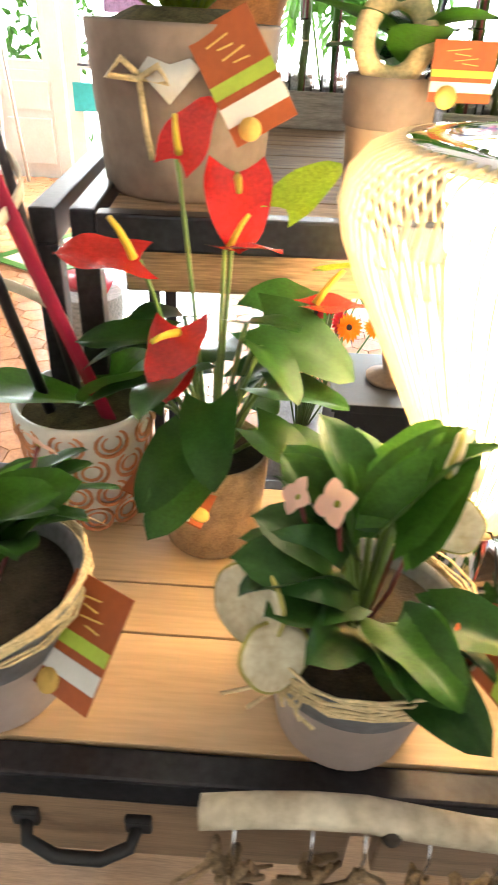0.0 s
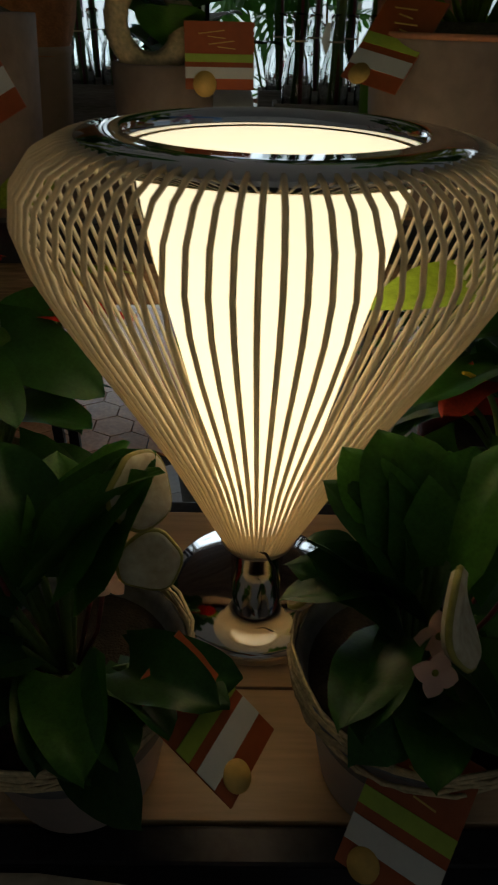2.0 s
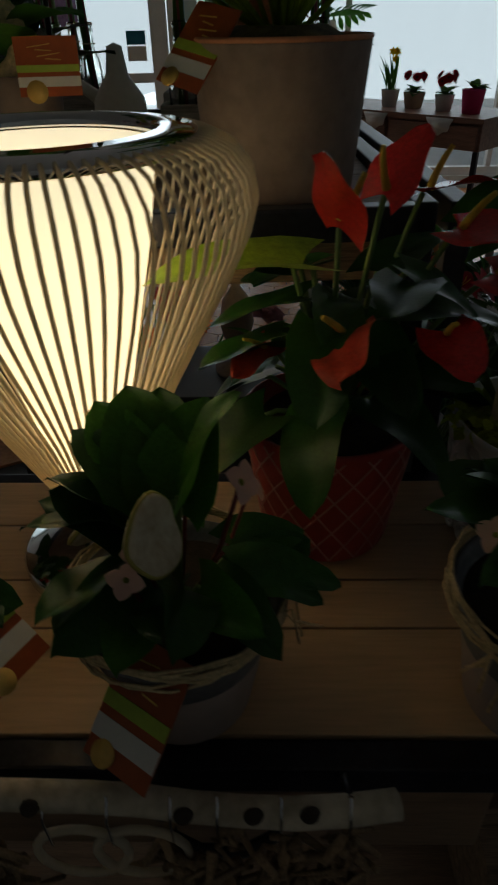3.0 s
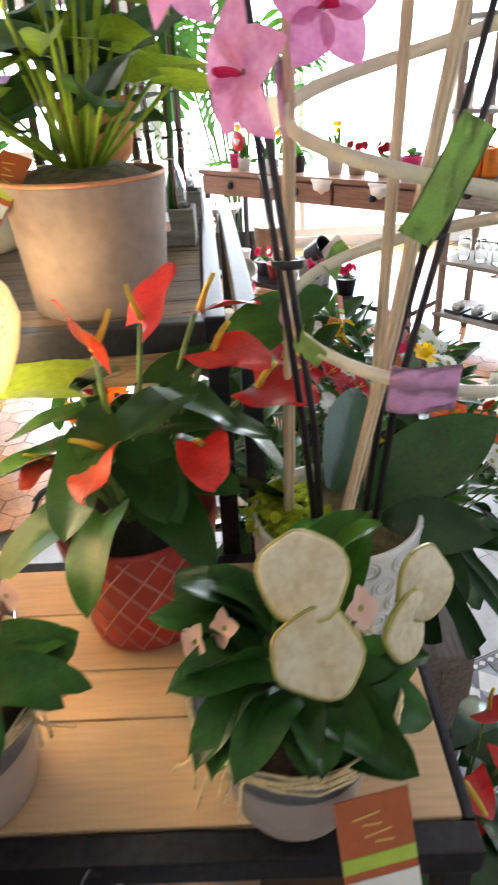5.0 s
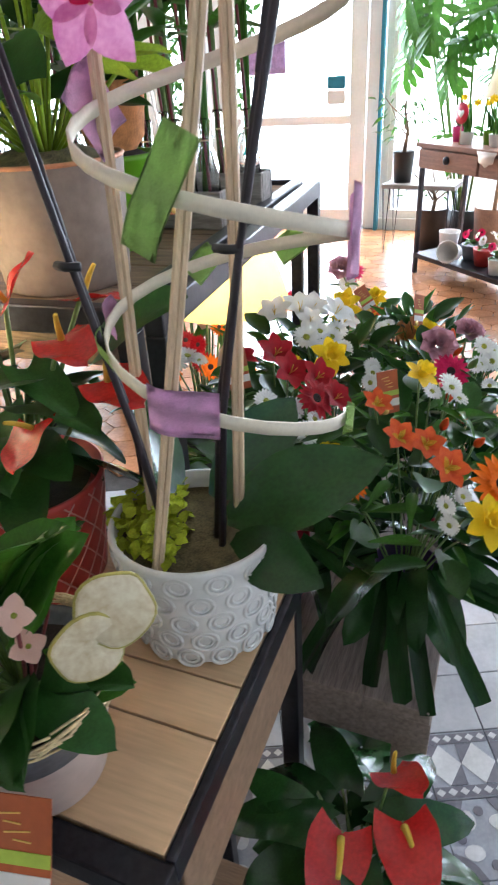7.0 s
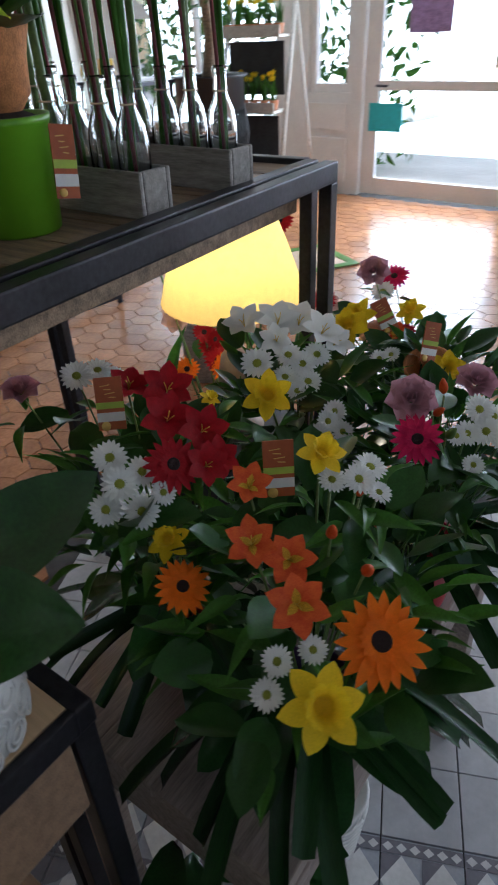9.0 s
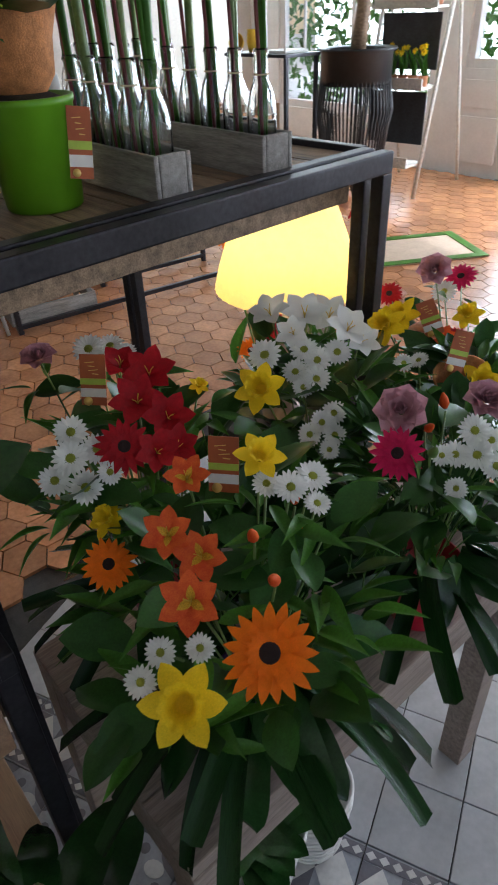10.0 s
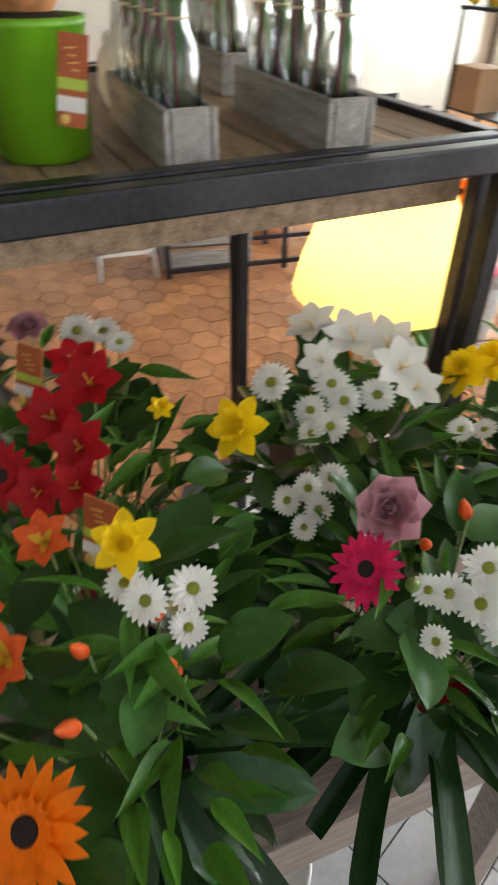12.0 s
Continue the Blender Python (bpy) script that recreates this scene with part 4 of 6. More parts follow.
part("red_ribbon", strip([(0.035, -0.03, 0.14), (0.0, -0.045, 0.26), (-0.045, -0.06, 0.42), (-0.085, -0.06, 0.6)], 0.017, (1, -0.3, 0.2)), REDRIBBON, _t)
part("ribbon", strip([(-0.05 + math.cos(a) * 0.055 + 0.012 * a * -0.4, -0.03 + math.sin(a) * 0.055, 0.22 + 0.024 * a) for a in [i * 0.35 for i in range(40)]], 0.012), RIBBON, _t, "curled cream ribbon")
for _d, _s in (((0.7, -0.5, 0.8), 0.16), ((-0.6, -0.5, 0.4), 0.15), ((0.4, 0.6, 0.6), 0.14)):
    leaf(_t, ROUND2[0], (0.01, 0, 0.14), _d, _s, 0, 1.0)

# white orchid pot with canes
OX, OY = 0.482, 0.286
_t = thing("orchid_plant", "pink orchid on canes in a white ring-relief pot", "potted plant", OX, OY, TT)
relief_pot(_t, 0.082, 0.098, 0.15, CERAMIC, CERAMIC, 5, 14, "white ceramic pot with ring relief")
part("moss", lathe([(0, 0.137), (0.04, 0.136), (0.088, 0.13)], 32, wobble=0.03), MOSS, _t)
_b = bmesh.new()
_r = random.Random(4)
for _i in range(260):
    _a, _q = _r.uniform(2.0, 4.9), 0.086 * math.sqrt(_r.random())
    blade(0.016, 0.014, 0.3, 0.3, "oval", rows=3, cols=2, bm=_b, m=pose(math.cos(_a) * _q - 0.012, math.sin(_a) * _q * 0.8, 0.137 + _r.uniform(0, 0.014), _r.uniform(-50, 60), _r.uniform(-40, 40), _r.uniform(0, 360)))
part("lime_moss", _b, LIMEMOSS, _t, "bright lime green moss")
CANES = [((-0.012, -0.072, 0.13), (0.036, -0.064, 0.38), (0.105, -0.03, 0.8)), ((-0.055, 0.0, 0.13), (-0.05, 0.01, 0.42), (-0.045, 0.02, 0.8)), ((0.04, 0.03, 0.13), (0.05, 0.045, 0.42), (0.06, 0.05, 0.8))]
for _c in CANES:
    _k = part("cane", bmesh.new(), CANE, _t, "pale bundled cane")
    _b = bmesh.new()
    for _j in range(3):
        _o = Vector((0.0032 * math.cos(_j * 2.1), 0.0032 * math.sin(_j * 2.1), 0))
        tube([Vector(q) + _o for q in _c], 0.0036, 6, _b)
    _b.to_mesh(_k.data)
    _b.free()


def helix(a, z0=0.345, pitch=0.165, r=0.1):
    """A point on the ribbon: 0 is the front, a in turns, rising clockwise seen from above."""
    q = -math.pi / 2 - a * 2 * math.pi
    return Vector((math.cos(q) * r * 1.1 + 0.058, math.sin(q) * r * 0.9 - 0.01, z0 + pitch * a))


part("ribbon", strip([helix(-0.3 + i * 0.04) for i in range(58)], 0.012), RIBBON, _t, "cream ribbon wound round the canes")
for _a, _mt, _lb in ((0.0, FELTPINK, "lilac felt piece"), (1.0, FELTGREEN, "green felt piece"), (0.42, FELTGREEN, "green felt piece"), (0.72, FELTPINK, "lilac felt piece"), (-0.27, FELTGREEN, "green felt piece"), (1.28, FELTPINK, "lilac felt piece"), (0.24, FELTPINK, "lilac felt piece"), (0.16, FELTGREEN, "green felt piece"), (0.55, FELTGREEN, "green felt piece")):
    _p = helix(_a)
    _q = math.degrees(-math.pi / 2 - _a * 2 * math.pi)
    _tw = {0.0: 4, 1.0: -62, 0.72: 25, 1.28: 35}.get(_a, 40)
    _sz = {0.0: (0.062, 0.04), 1.0: (0.09, 0.026), 0.72: (0.045, 0.065), 1.28: (0.05, 0.06)}.get(_a, (0.035, 0.022))
    _b = bmesh.new()
    bmesh.ops.create_grid(_b, x_segments=6, y_segments=4, size=0.5)
    for _v in _b.verts:
        _v.co = Vector((_v.co.x * _sz[0], 0.0, _v.co.y * _sz[1])) + Vector((0, 0.004 * math.sin(_v.co.x * 5) + 0.006 * (_v.co.x * 2) ** 2, 0))
    bmesh.ops.solidify(_b, geom=_b.faces[:], thickness=0.003)
    part("felt_piece", _b, _mt, _t, _lb, Matrix.Translation(_p + Vector((math.cos(radians(_q)), math.sin(radians(_q)), 0)) * 0.006) @ pose(0, 0, 0, 0, 0, _q + 90) @ pose(0, 0, 0, 0, _tw, 0))
for _pts in ([(-0.02, -0.03, 0.13), (-0.03, -0.045, 0.28), (-0.055, -0.06, 0.45), (-0.085, -0.075, 0.66)], [(-0.025, -0.02, 0.13), (-0.04, -0.03, 0.28), (-0.062, -0.045, 0.44), (-0.09, -0.055, 0.64)],
             [(0.04, -0.02, 0.13), (0.055, -0.02, 0.3), (0.085, -0.025, 0.46), (0.155, -0.03, 0.76)], [(0.03, -0.01, 0.13), (0.045, -0.005, 0.3), (0.078, -0.005, 0.46), (0.14, -0.01, 0.78)]):
    part("flower_stem", tube(_pts, 0.0042, 7, taper=0.75), DARKSTEM, _t, "dark orchid stem")
for _x, _y, _z in ((-0.055, -0.058, 0.445), (0.074, -0.02, 0.455)):
    part("clip", tube([(_x - 0.012, _y - 0.004, _z), (_x, _y - 0.008, _z), (_x + 0.012, _y - 0.004, _z)], 0.004, 6), BLACK, _t)
for _p, _d, _s, _w in (((0.03, 0.02, 0.14), (0.8, 0.1, 0.5), 0.19, 0.8), ((0.05, -0.01, 0.138), (0.9, -0.45, 0.12), 0.12, 0.9), ((-0.04, 0.02, 0.14), (-0.5, 0.6, 0.7), 0.17, 0.8), ((-0.05, 0.03, 0.14), (-0.9, 0.1, 0.35), 0.15, 0.8), ((0.0, 0.05, 0.14), (0.4, 0.8, 0.5), 0.17, 0.8)):
    leaf(_t, [mesh_of(blade(1, 0.6, 0.14, 0.18, "oval", wave=0.01), LEAFGLOSS)][0], _p, _d, _s, 0.75, _w)
for _p, _n, _s in (((-0.085, -0.105, 0.585), (-0.7, -0.5, 0.0), 0.043), ((-0.022, -0.02, 0.625), (0.1, -0.8, 0.1), 0.042), ((-0.12, -0.05, 0.66), (-0.6, -0.5, 0.2), 0.05), ((0.0, -0.06, 0.71), (0.4, -0.7, 0.3), 0.05)):
    flower(_t, "orchid", _p, _n, _s)

# ---- birch branch with dried hangings in front of the drawers ----
_t = thing("birch_branch", "birch branch hung before the drawers with dried fibre tufts", "hanging decoration", 0, -0.06, 1.035)
_b = bmesh.new()
tube([(-0.25 + i * 0.0375, 0.003 * math.sin(i * 0.9), 0.012 * math.sin(i * 0.45) + 0.01 - 0.0012 * i) for i in range(15)], 0.0115, 12, _b, taper=0.95)
for _v in _b.verts:
    _v.co += noise.noise_vector(_v.co * 60) * 0.0018
part("branch", _b, BIRCH, _t, "pale peeling birch bark")
_r = random.Random(9)
for _i, _x in enumerate((-0.12, -0.04, 0.012, 0.12, 0.17, 0.21)):
    part("knot", lathe([(0, -0.004), (0.0075, -0.003), (0.006, 0.0), (0.002, 0.001), (0, 0.0005)], 12), BARKKNOT, _t, "", face((_x, -0.0125, 0.006 + 0.01 * math.sin((_x + 0.25) / 0.0375 * 0.45)), (0.1, -1, 0.35)))
for _i in range(11):
    _x = -0.225 + _i * 0.047 + _r.uniform(-0.01, 0.01)
    part("hook", tube([(_x, -0.004, 0.01), (_x, -0.014, -0.008), (_x, -0.012, -0.045)], 0.0012, 5), CHROME, _t, "thin metal hook")
    if _i in (5, 6):
        part("ring", tube([(_x + 0.02 + math.cos(a) * 0.035, -0.01, -0.06 + math.sin(a) * 0.035) for a in [k * 0.35 for k in range(19)]], 0.0035, 7), WIRE, _t, "pale hanging ring")
        continue
    _b = bmesh.new()
    for _k in range(26):
        _c = Vector((_x + _r.gauss(0, 0.008), -0.01 + _r.gauss(0, 0.006), -0.03 - _r.uniform(0, 0.1)))
        tube([_c, _c + Vector((_r.gauss(0, 0.01), _r.gauss(0, 0.008), -0.012)), _c + Vector((_r.gauss(0, 0.015), _r.gauss(0, 0.01), -0.028))], _r.uniform(0.0025, 0.006), 5, _b, taper=0.5)
    part("fibre_tuft", _b, DRIED, _t, "crumpled brown dried fibre")
for _x in (-0.2, 0.24):
    part("bracket", tube([(_x, 0.0, -0.002), (_x, 0.03, -0.025), (_x, 0.048, -0.062)], 0.003, 6), STEEL, _t)


# ---- bouquets on the low table ----
# kind, colour, place of the head, radius
HEADS_ORANGE = [
    ("gerbera", "orange", 0.803, 0.560, 1.061, 0.047),
    ("daffodil", "", 0.793, 0.471, 1.063, 0.042),
    ("gerbera", "orange", 0.606, 0.508, 1.064, 0.031),
    ("daffodil", "", 0.565, 0.537, 1.084, 0.027),
    ("lily", "flame", 0.731, 0.528, 1.096, 0.029),
    ("lily", "flame", 0.663, 0.553, 1.116, 0.026),
    ("lily", "flame", 0.698, 0.566, 1.104, 0.026),
    ("lily", "flame", 0.620, 0.609, 1.133, 0.024),
    ("bud", "flame", 0.714, 0.621, 1.100, 0.024),
    ("bud", "flame", 0.762, 0.606, 1.090, 0.025),
    ("bud", "flame", 0.745, 0.685, 1.083, 0.025),
    ("bud", "flame", 0.716, 0.677, 1.117, 0.023),
    ("daisy", "", 0.738, 0.484, 1.067, 0.017),
    ("daisy", "", 0.746, 0.456, 1.058, 0.017),
    ("daisy", "", 0.757, 0.515, 1.064, 0.016),
    ("daisy", "", 0.713, 0.706, 1.137, 0.022),
    ("daisy", "", 0.718, 0.669, 1.146, 0.020),
    ("daisy", "", 0.692, 0.659, 1.141, 0.018),
    ("daisy", "", 0.730, 0.696, 1.116, 0.017),
    ("daffodil", "", 0.674, 0.666, 1.162, 0.031),
]
HEADS_RED = [
    ("lily", "red", 0.438, 0.686, 1.159, 0.033),
    ("lily", "red", 0.477, 0.642, 1.152, 0.032),
    ("lily", "red", 0.515, 0.659, 1.140, 0.030),
    ("lily", "red", 0.376, 0.678, 1.149, 0.031),
    ("lily", "red", 0.547, 0.646, 1.119, 0.026),
    ("lily", "red", 0.557, 0.613, 1.133, 0.025),
    ("gerbera", "red", 0.537, 0.584, 1.146, 0.034),
    ("daisy", "", 0.471, 0.553, 1.148, 0.023),
    ("daisy", "", 0.506, 0.532, 1.139, 0.024),
    ("daisy", "", 0.508, 0.564, 1.137, 0.021),
    ("daisy", "", 0.504, 0.509, 1.119, 0.021),
    ("daisy", "", 0.538, 0.529, 1.118, 0.022),
    ("daisy", "", 0.542, 0.559, 1.126, 0.017),
    ("daisy", "", 0.245, 0.698, 1.124, 0.028),
    ("daisy", "", 0.255, 0.730, 1.122, 0.026),
    ("daisy", "", 0.267, 0.747, 1.109, 0.022),
    ("rose", "", 0.184, 0.641, 1.106, 0.027),
    ("daffodil", "", 0.451, 0.753, 1.121, 0.017),
]
HEADS_WHITE = [
    ("lily", "white", 0.328, 1.001, 1.110, 0.037),
    ("lily", "white", 0.370, 1.040, 1.107, 0.041),
    ("lily", "white", 0.440, 1.069, 1.094, 0.038),
    ("lily", "white", 0.383, 1.088, 1.092, 0.040),
    ("lily", "white", 0.456, 1.086, 1.071, 0.032),
    ("lily", "white", 0.415, 0.971, 1.113, 0.027),
    ("daisy", "", 0.433, 0.976, 1.091, 0.027),
    ("daisy", "", 0.457, 0.982, 1.079, 0.026),
    ("daisy", "", 0.451, 0.939, 1.072, 0.024),
    ("daisy", "", 0.489, 0.947, 1.071, 0.025),
    ("daisy", "", 0.455, 1.031, 1.075, 0.027),
    ("daisy", "", 0.482, 0.926, 1.062, 0.020),
    ("daffodil", "", 0.495, 0.828, 1.104, 0.042),
    ("daisy", "", 0.429, 0.895, 1.109, 0.030),
    ("daisy", "", 0.554, 0.917, 1.052, 0.021),
    ("daisy", "", 0.562, 0.883, 1.055, 0.020),
    ("daisy", "", 0.563, 0.858, 1.046, 0.020),
    ("daisy", "", 0.586, 0.885, 1.044, 0.019),
    ("daisy", "", 0.596, 0.863, 1.034, 0.017),
]
HEADS_PINK = [
    ("gerbera", "magenta", 0.703, 0.871, 1.079, 0.037),
    ("rose", "", 0.673, 0.913, 1.108, 0.033),
    ("daisy", "", 0.751, 0.963, 1.094, 0.024),
    ("daisy", "", 0.750, 0.927, 1.074, 0.021),
    ("daisy", "", 0.769, 0.947, 1.073, 0.024),
    ("daisy", "", 0.791, 0.959, 1.061, 0.023),
    ("daisy", "", 0.769, 0.976, 1.082, 0.020),
    ("daisy", "", 0.771, 0.906, 1.043, 0.017),
    ("daisy", "", 0.741, 0.911, 1.076, 0.017),
    ("rose", "", 0.717, 1.047, 1.086, 0.031),
    ("bud", "flame", 0.693, 0.984, 1.092, 0.026),
    ("bud", "green", 0.732, 0.900, 1.076, 0.026),
    ("bud", "flame", 0.700, 0.932, 1.085, 0.023),
    ("daisy", "", 0.537, 1.102, 1.059, 0.019),
    ("daisy", "", 0.545, 1.132, 1.056, 0.019),
]
HEADS_MIXED = [
    ("daffodil", "", 0.431, 1.187, 1.062, 0.045),
    ("daffodil", "", 0.420, 1.248, 1.057, 0.043),
    ("daffodil", "", 0.622, 1.204, 1.017, 0.041),
    ("rose", "pink", 0.441, 1.288, 1.009, 0.030),
    ("lily", "flame", 0.477, 1.306, 1.008, 0.028),
    ("gerbera", "red", 0.479, 1.352, 1.004, 0.025),
    ("rose", "", 0.366, 1.422, 1.087, 0.034),
    ("gerbera", "magenta", 0.379, 1.502, 1.058, 0.036),
    ("daffodil", "", 0.461, 1.414, 1.021, 0.036),
    ("daisy", "", 0.379, 1.446, 1.040, 0.031),
    ("rose", "pink", 0.184, 1.531, 0.943, 0.035),
    ("gerbera", "red", 0.196, 1.505, 0.968, 0.035),
]


def bouquet(label, x, y, z, heads, vase, height, r0, r1, rad, seed, straps=12, broad=12, sprigs=6, look_at=(1.05, 0.38, 1.54), cards=()):
    """A round hand-tied arrangement in a pot: heads, a collar of blades and broad leaves, filler leaves and stems."""
    rng = random.Random(seed)
    t = thing("flower_arrangement", label, "flower bouquet", x, y, z, group="bouquets on the low table")
    part("vase", lathe([(0, 0), (r0 - 0.004, 0), (r0, 0.004), (r1, height - 0.004), (r1, height), (r1 - 0.004, height), (r1 - 0.006, height - 0.02), (0, height - 0.03)], 40), vase, t)
    crown = height + 0.10
    ends = []
    eye = Vector(look_at) - Vector((x, y, z))
    for kind, col, hx, hy, hz, s in heads:
        p = Vector((hx - x, hy - y, hz - z))
        out = Vector((p.x, p.y, 0.10))
        n = (eye - p).normalized() * 1.0 + out.normalized() * 0.5 + Vector((rng.uniform(-0.25, 0.25), rng.uniform(-0.25, 0.25), 0.25))
        if kind == "bud":
            n = Vector((rng.uniform(-0.5, 0.8), rng.uniform(-0.8, 0.3), 0.9))
        flower(t, kind, p, n, s, rng.uniform(0, 6.28), col or None)
        ends.append(p - n.normalized() * s * 0.15)
        for k in range(3):
            a = rng.uniform(0, 6.283)
            q = p + Vector((math.cos(a) * 0.022, math.sin(a) * 0.022, -rng.uniform(0.035, 0.075)))
            leaf(t, rng.choice(LANCE + ROUND[:1]), q, (math.cos(a), math.sin(a), rng.uniform(-0.1, 0.7)), rng.uniform(0.05, 0.08), rng.uniform(-0.6, 0.6))
    for e in ends:
        r = Vector((e.x * 0.15, e.y * 0.15, height - 0.02))
        part("stem", tube([r, r.lerp(e, 0.5) + Vector((0, 0, 0.015)), e], 0.0016, 5), STEM, t)
    for i in range(straps):
        a = i * 6.283 / straps + rng.uniform(-0.2, 0.2)
        d = (math.cos(a), math.sin(a), rng.uniform(-0.5, 0.28))
        p = Vector((math.cos(a) * 0.05, math.sin(a) * 0.05, crown - rng.uniform(0.03, 0.1)))
        leaf(t, rng.choice(STRAP), p, d, rad * rng.uniform(0.75, 1.1), rng.uniform(-0.6, 0.6), rng.uniform(0.8, 1.2))
    for i in range(broad):
        a = i * 6.283 / broad + rng.uniform(-0.3, 0.3)
        p = Vector((math.cos(a) * rad * 0.35, math.sin(a) * rad * 0.35, crown - rng.uniform(0.04, 0.1)))
        leaf(t, rng.choice(GLOSSY), p, (math.cos(a), math.sin(a), rng.uniform(-0.75, 0.1)), rng.uniform(0.09, 0.135), rng.uniform(-0.5, 0.5))
    top = max(h[4] for h in heads) - z
    for i in range(95):
        a, q = rng.uniform(0, 6.283), rad * 0.82 * math.sqrt(rng.random())
        p = Vector((math.cos(a) * q, math.sin(a) * q, crown + 0.01 + (top - crown - 0.05) * (1 - 0.7 * (q / rad) ** 2) * rng.uniform(0.3, 1.0)))
        if min((p - e).length for e in ends) < 0.05:
            continue
        leaf(t, rng.choice(LANCE if rng.random() < 0.55 else ROUND), p, (math.cos(a) * 0.8, math.sin(a) * 0.8, rng.uniform(0.1, 1.1)), rng.uniform(0.045, 0.085), rng.uniform(-0.6, 0.6))
    bm = bmesh.new()
    for i in range(sprigs):
        a, q = rng.uniform(0, 6.283), rad * rng.uniform(0.2, 0.8)
        b0 = Vector((math.cos(a) * q, math.sin(a) * q, crown + 0.02))
        for k in range(9):
            c = b0 + Vector((rng.gauss(0, 0.012), rng.gauss(0, 0.012), 0.012 * k * 0.6))
            tube([c, c + Vector((rng.gauss(0, 0.012), rng.gauss(0, 0.012), 0.03))], 0.0011, 4, bm)
    tagged(part("filler_greenery", bm, LEAF2, t, "fine green filler sprigs"), kind="stuff")
    for m in cards:
        card(t, Matrix.Translation((-x, -y, -z)) @ m, 0.034, 0.066)
    return t


bouquet("orange gerbera and daffodil bouquet in a purple pot", 0.68, 0.642, LT, HEADS_ORANGE, PURPLE, 0.14, 0.042, 0.055, 0.20, 41, 24, 16, cards=(pose(0.629, 0.653, 1.135, 76, 0, 40),))
bouquet("deep red alstroemeria and white daisy bouquet", 0.455, 0.649, LT, HEADS_RED, REDVASE, 0.14, 0.04, 0.05, 0.18, 42, 18, 9, cards=(pose(0.397, 0.627, 1.159, 70, 0, 42),))
bouquet("white alstroemeria and daffodil bouquet with daisies", 0.458, 0.99, LT, HEADS_WHITE, TAN, 0.14, 0.04, 0.052, 0.18, 43, 16, 9)
bouquet("magenta gerbera and mauve rose bouquet in a red pot", 0.698, 0.99, LT, HEADS_PINK, REDVASE, 0.13, 0.045, 0.06, 0.2, 44, 24, 8, 16, cards=(pose(0.606, 1.146, 1.089, 74, 20, 60),))
_m = bouquet("mixed spring basket with burlap and pale roses", 0.594, 1.24, LT, HEADS_MIXED, BURLAP, 0.15, 0.05, 0.062, 0.13, 45, 6, 9, cards=(pose(0.464, 1.274, 1.061, 62, -20, 50),))
part("burlap_wrap", lathe([(0.02, 0.0), (0.035, 0.03), (0.05, 0.07), (0.047, 0.071), (0.033, 0.032), (0.018, 0.002)], 22, wobble=0.06), ORANGEJUTE, _m, "peach burlap cone", pose(-0.02, -0.03, 0.28, 20, 25, 0))


# ---- things on the high table ----
def trough(x0, x1, y, seed, n, glass=True):
    t = thing("bottle_trough", "weathered grey wooden trough holding glass bottles with stems", "planter box", (x0 + x1) / 2, y, HT, group="bottle troughs")
    w, d, h = x1 - x0, 0.062, 0.062
    part("side", box(w, 0.008, h, 0, -d / 2 + 0.004), GREYWOOD, t, smooth=False)
    part("side", box(w, 0.008, h, 0, d / 2 - 0.004), GREYWOOD, t, smooth=False)
    part("end", box(0.008, d - 0.017, h, -w / 2 + 0.004), GREYWOOD, t, smooth=False)
    part("end", box(0.008, d - 0.017, h, w / 2 - 0.004), GREYWOOD, t, smooth=False)
    part("bottom", box(w - 0.018, d - 0.018, 0.008), GREYWOOD, t, smooth=False)
    rng = random.Random(seed)
    for i in range(n):
        bx = x0 + 0.035 + i * (w - 0.07) / max(1, n - 1)
        b = thing("glass_bottle", "clear glass bottle with upright plant stems, in a trough", "bottle", bx, y, HT + 0.0085, group="bottles with stems")
        o = part("bottle", lathe([(0, 0), (0.02, 0), (0.0225, 0.004), (0.0225, 0.085), (0.019, 0.105), (0.0105, 0.125), (0.0105, 0.155), (0.0125, 0.157), (0.0105, 0.163), (0.009, 0.16), (0.009, 0.124), (0.0172, 0.104), (0.0205, 0.084), (0.0205, 0.006), (0, 0.005)], 24), GLASS, b, "clear glass")
        bm = bmesh.new()
        for k in range(2):
            tube([(rng.uniform(-0.008, 0.008), rng.uniform(-0.008, 0.008), 0.008), (rng.uniform(-0.005, 0.005), rng.uniform(-0.005, 0.005), 0.15), (rng.uniform(-0.015, 0.015), rng.uniform(-0.015, 0.015), 0.5)], 0.0042 if k else 0.0065, 6, bm)
        part("green_stem", bm, STEM if i % 2 else LEAF2, b)
        part("red_stem", tube([(0.006, -0.004, 0.01), (0.002, -0.006, 0.16), (-0.012, -0.012, 0.48)], 0.003, 6), REDSTEM, b)
        for k in range(7):
            a = rng.uniform(0, 6.28)
            leaf(b, rng.choice(LANCE), (rng.uniform(-0.01, 0.01), rng.uniform(-0.01, 0.01), rng.uniform(0.26, 0.5)), (math.cos(a), math.sin(a), rng.uniform(0.2, 1.4)), rng.uniform(0.08, 0.15))
        part("twine", tube([(math.cos(a) * 0.0115, math.sin(a) * 0.0115, 0.13) for a in [j * 0.5 for j in range(14)]], 0.0012, 4), RAFFIA, b)


trough(0.02, 0.305, 0.846, 1, 5)
trough(0.0, 0.307, 1.04, 2, 5)
trough(-0.40, -0.1, 1.06, 3, 5)
trough(-0.40, -0.16, 1.2, 4, 4)


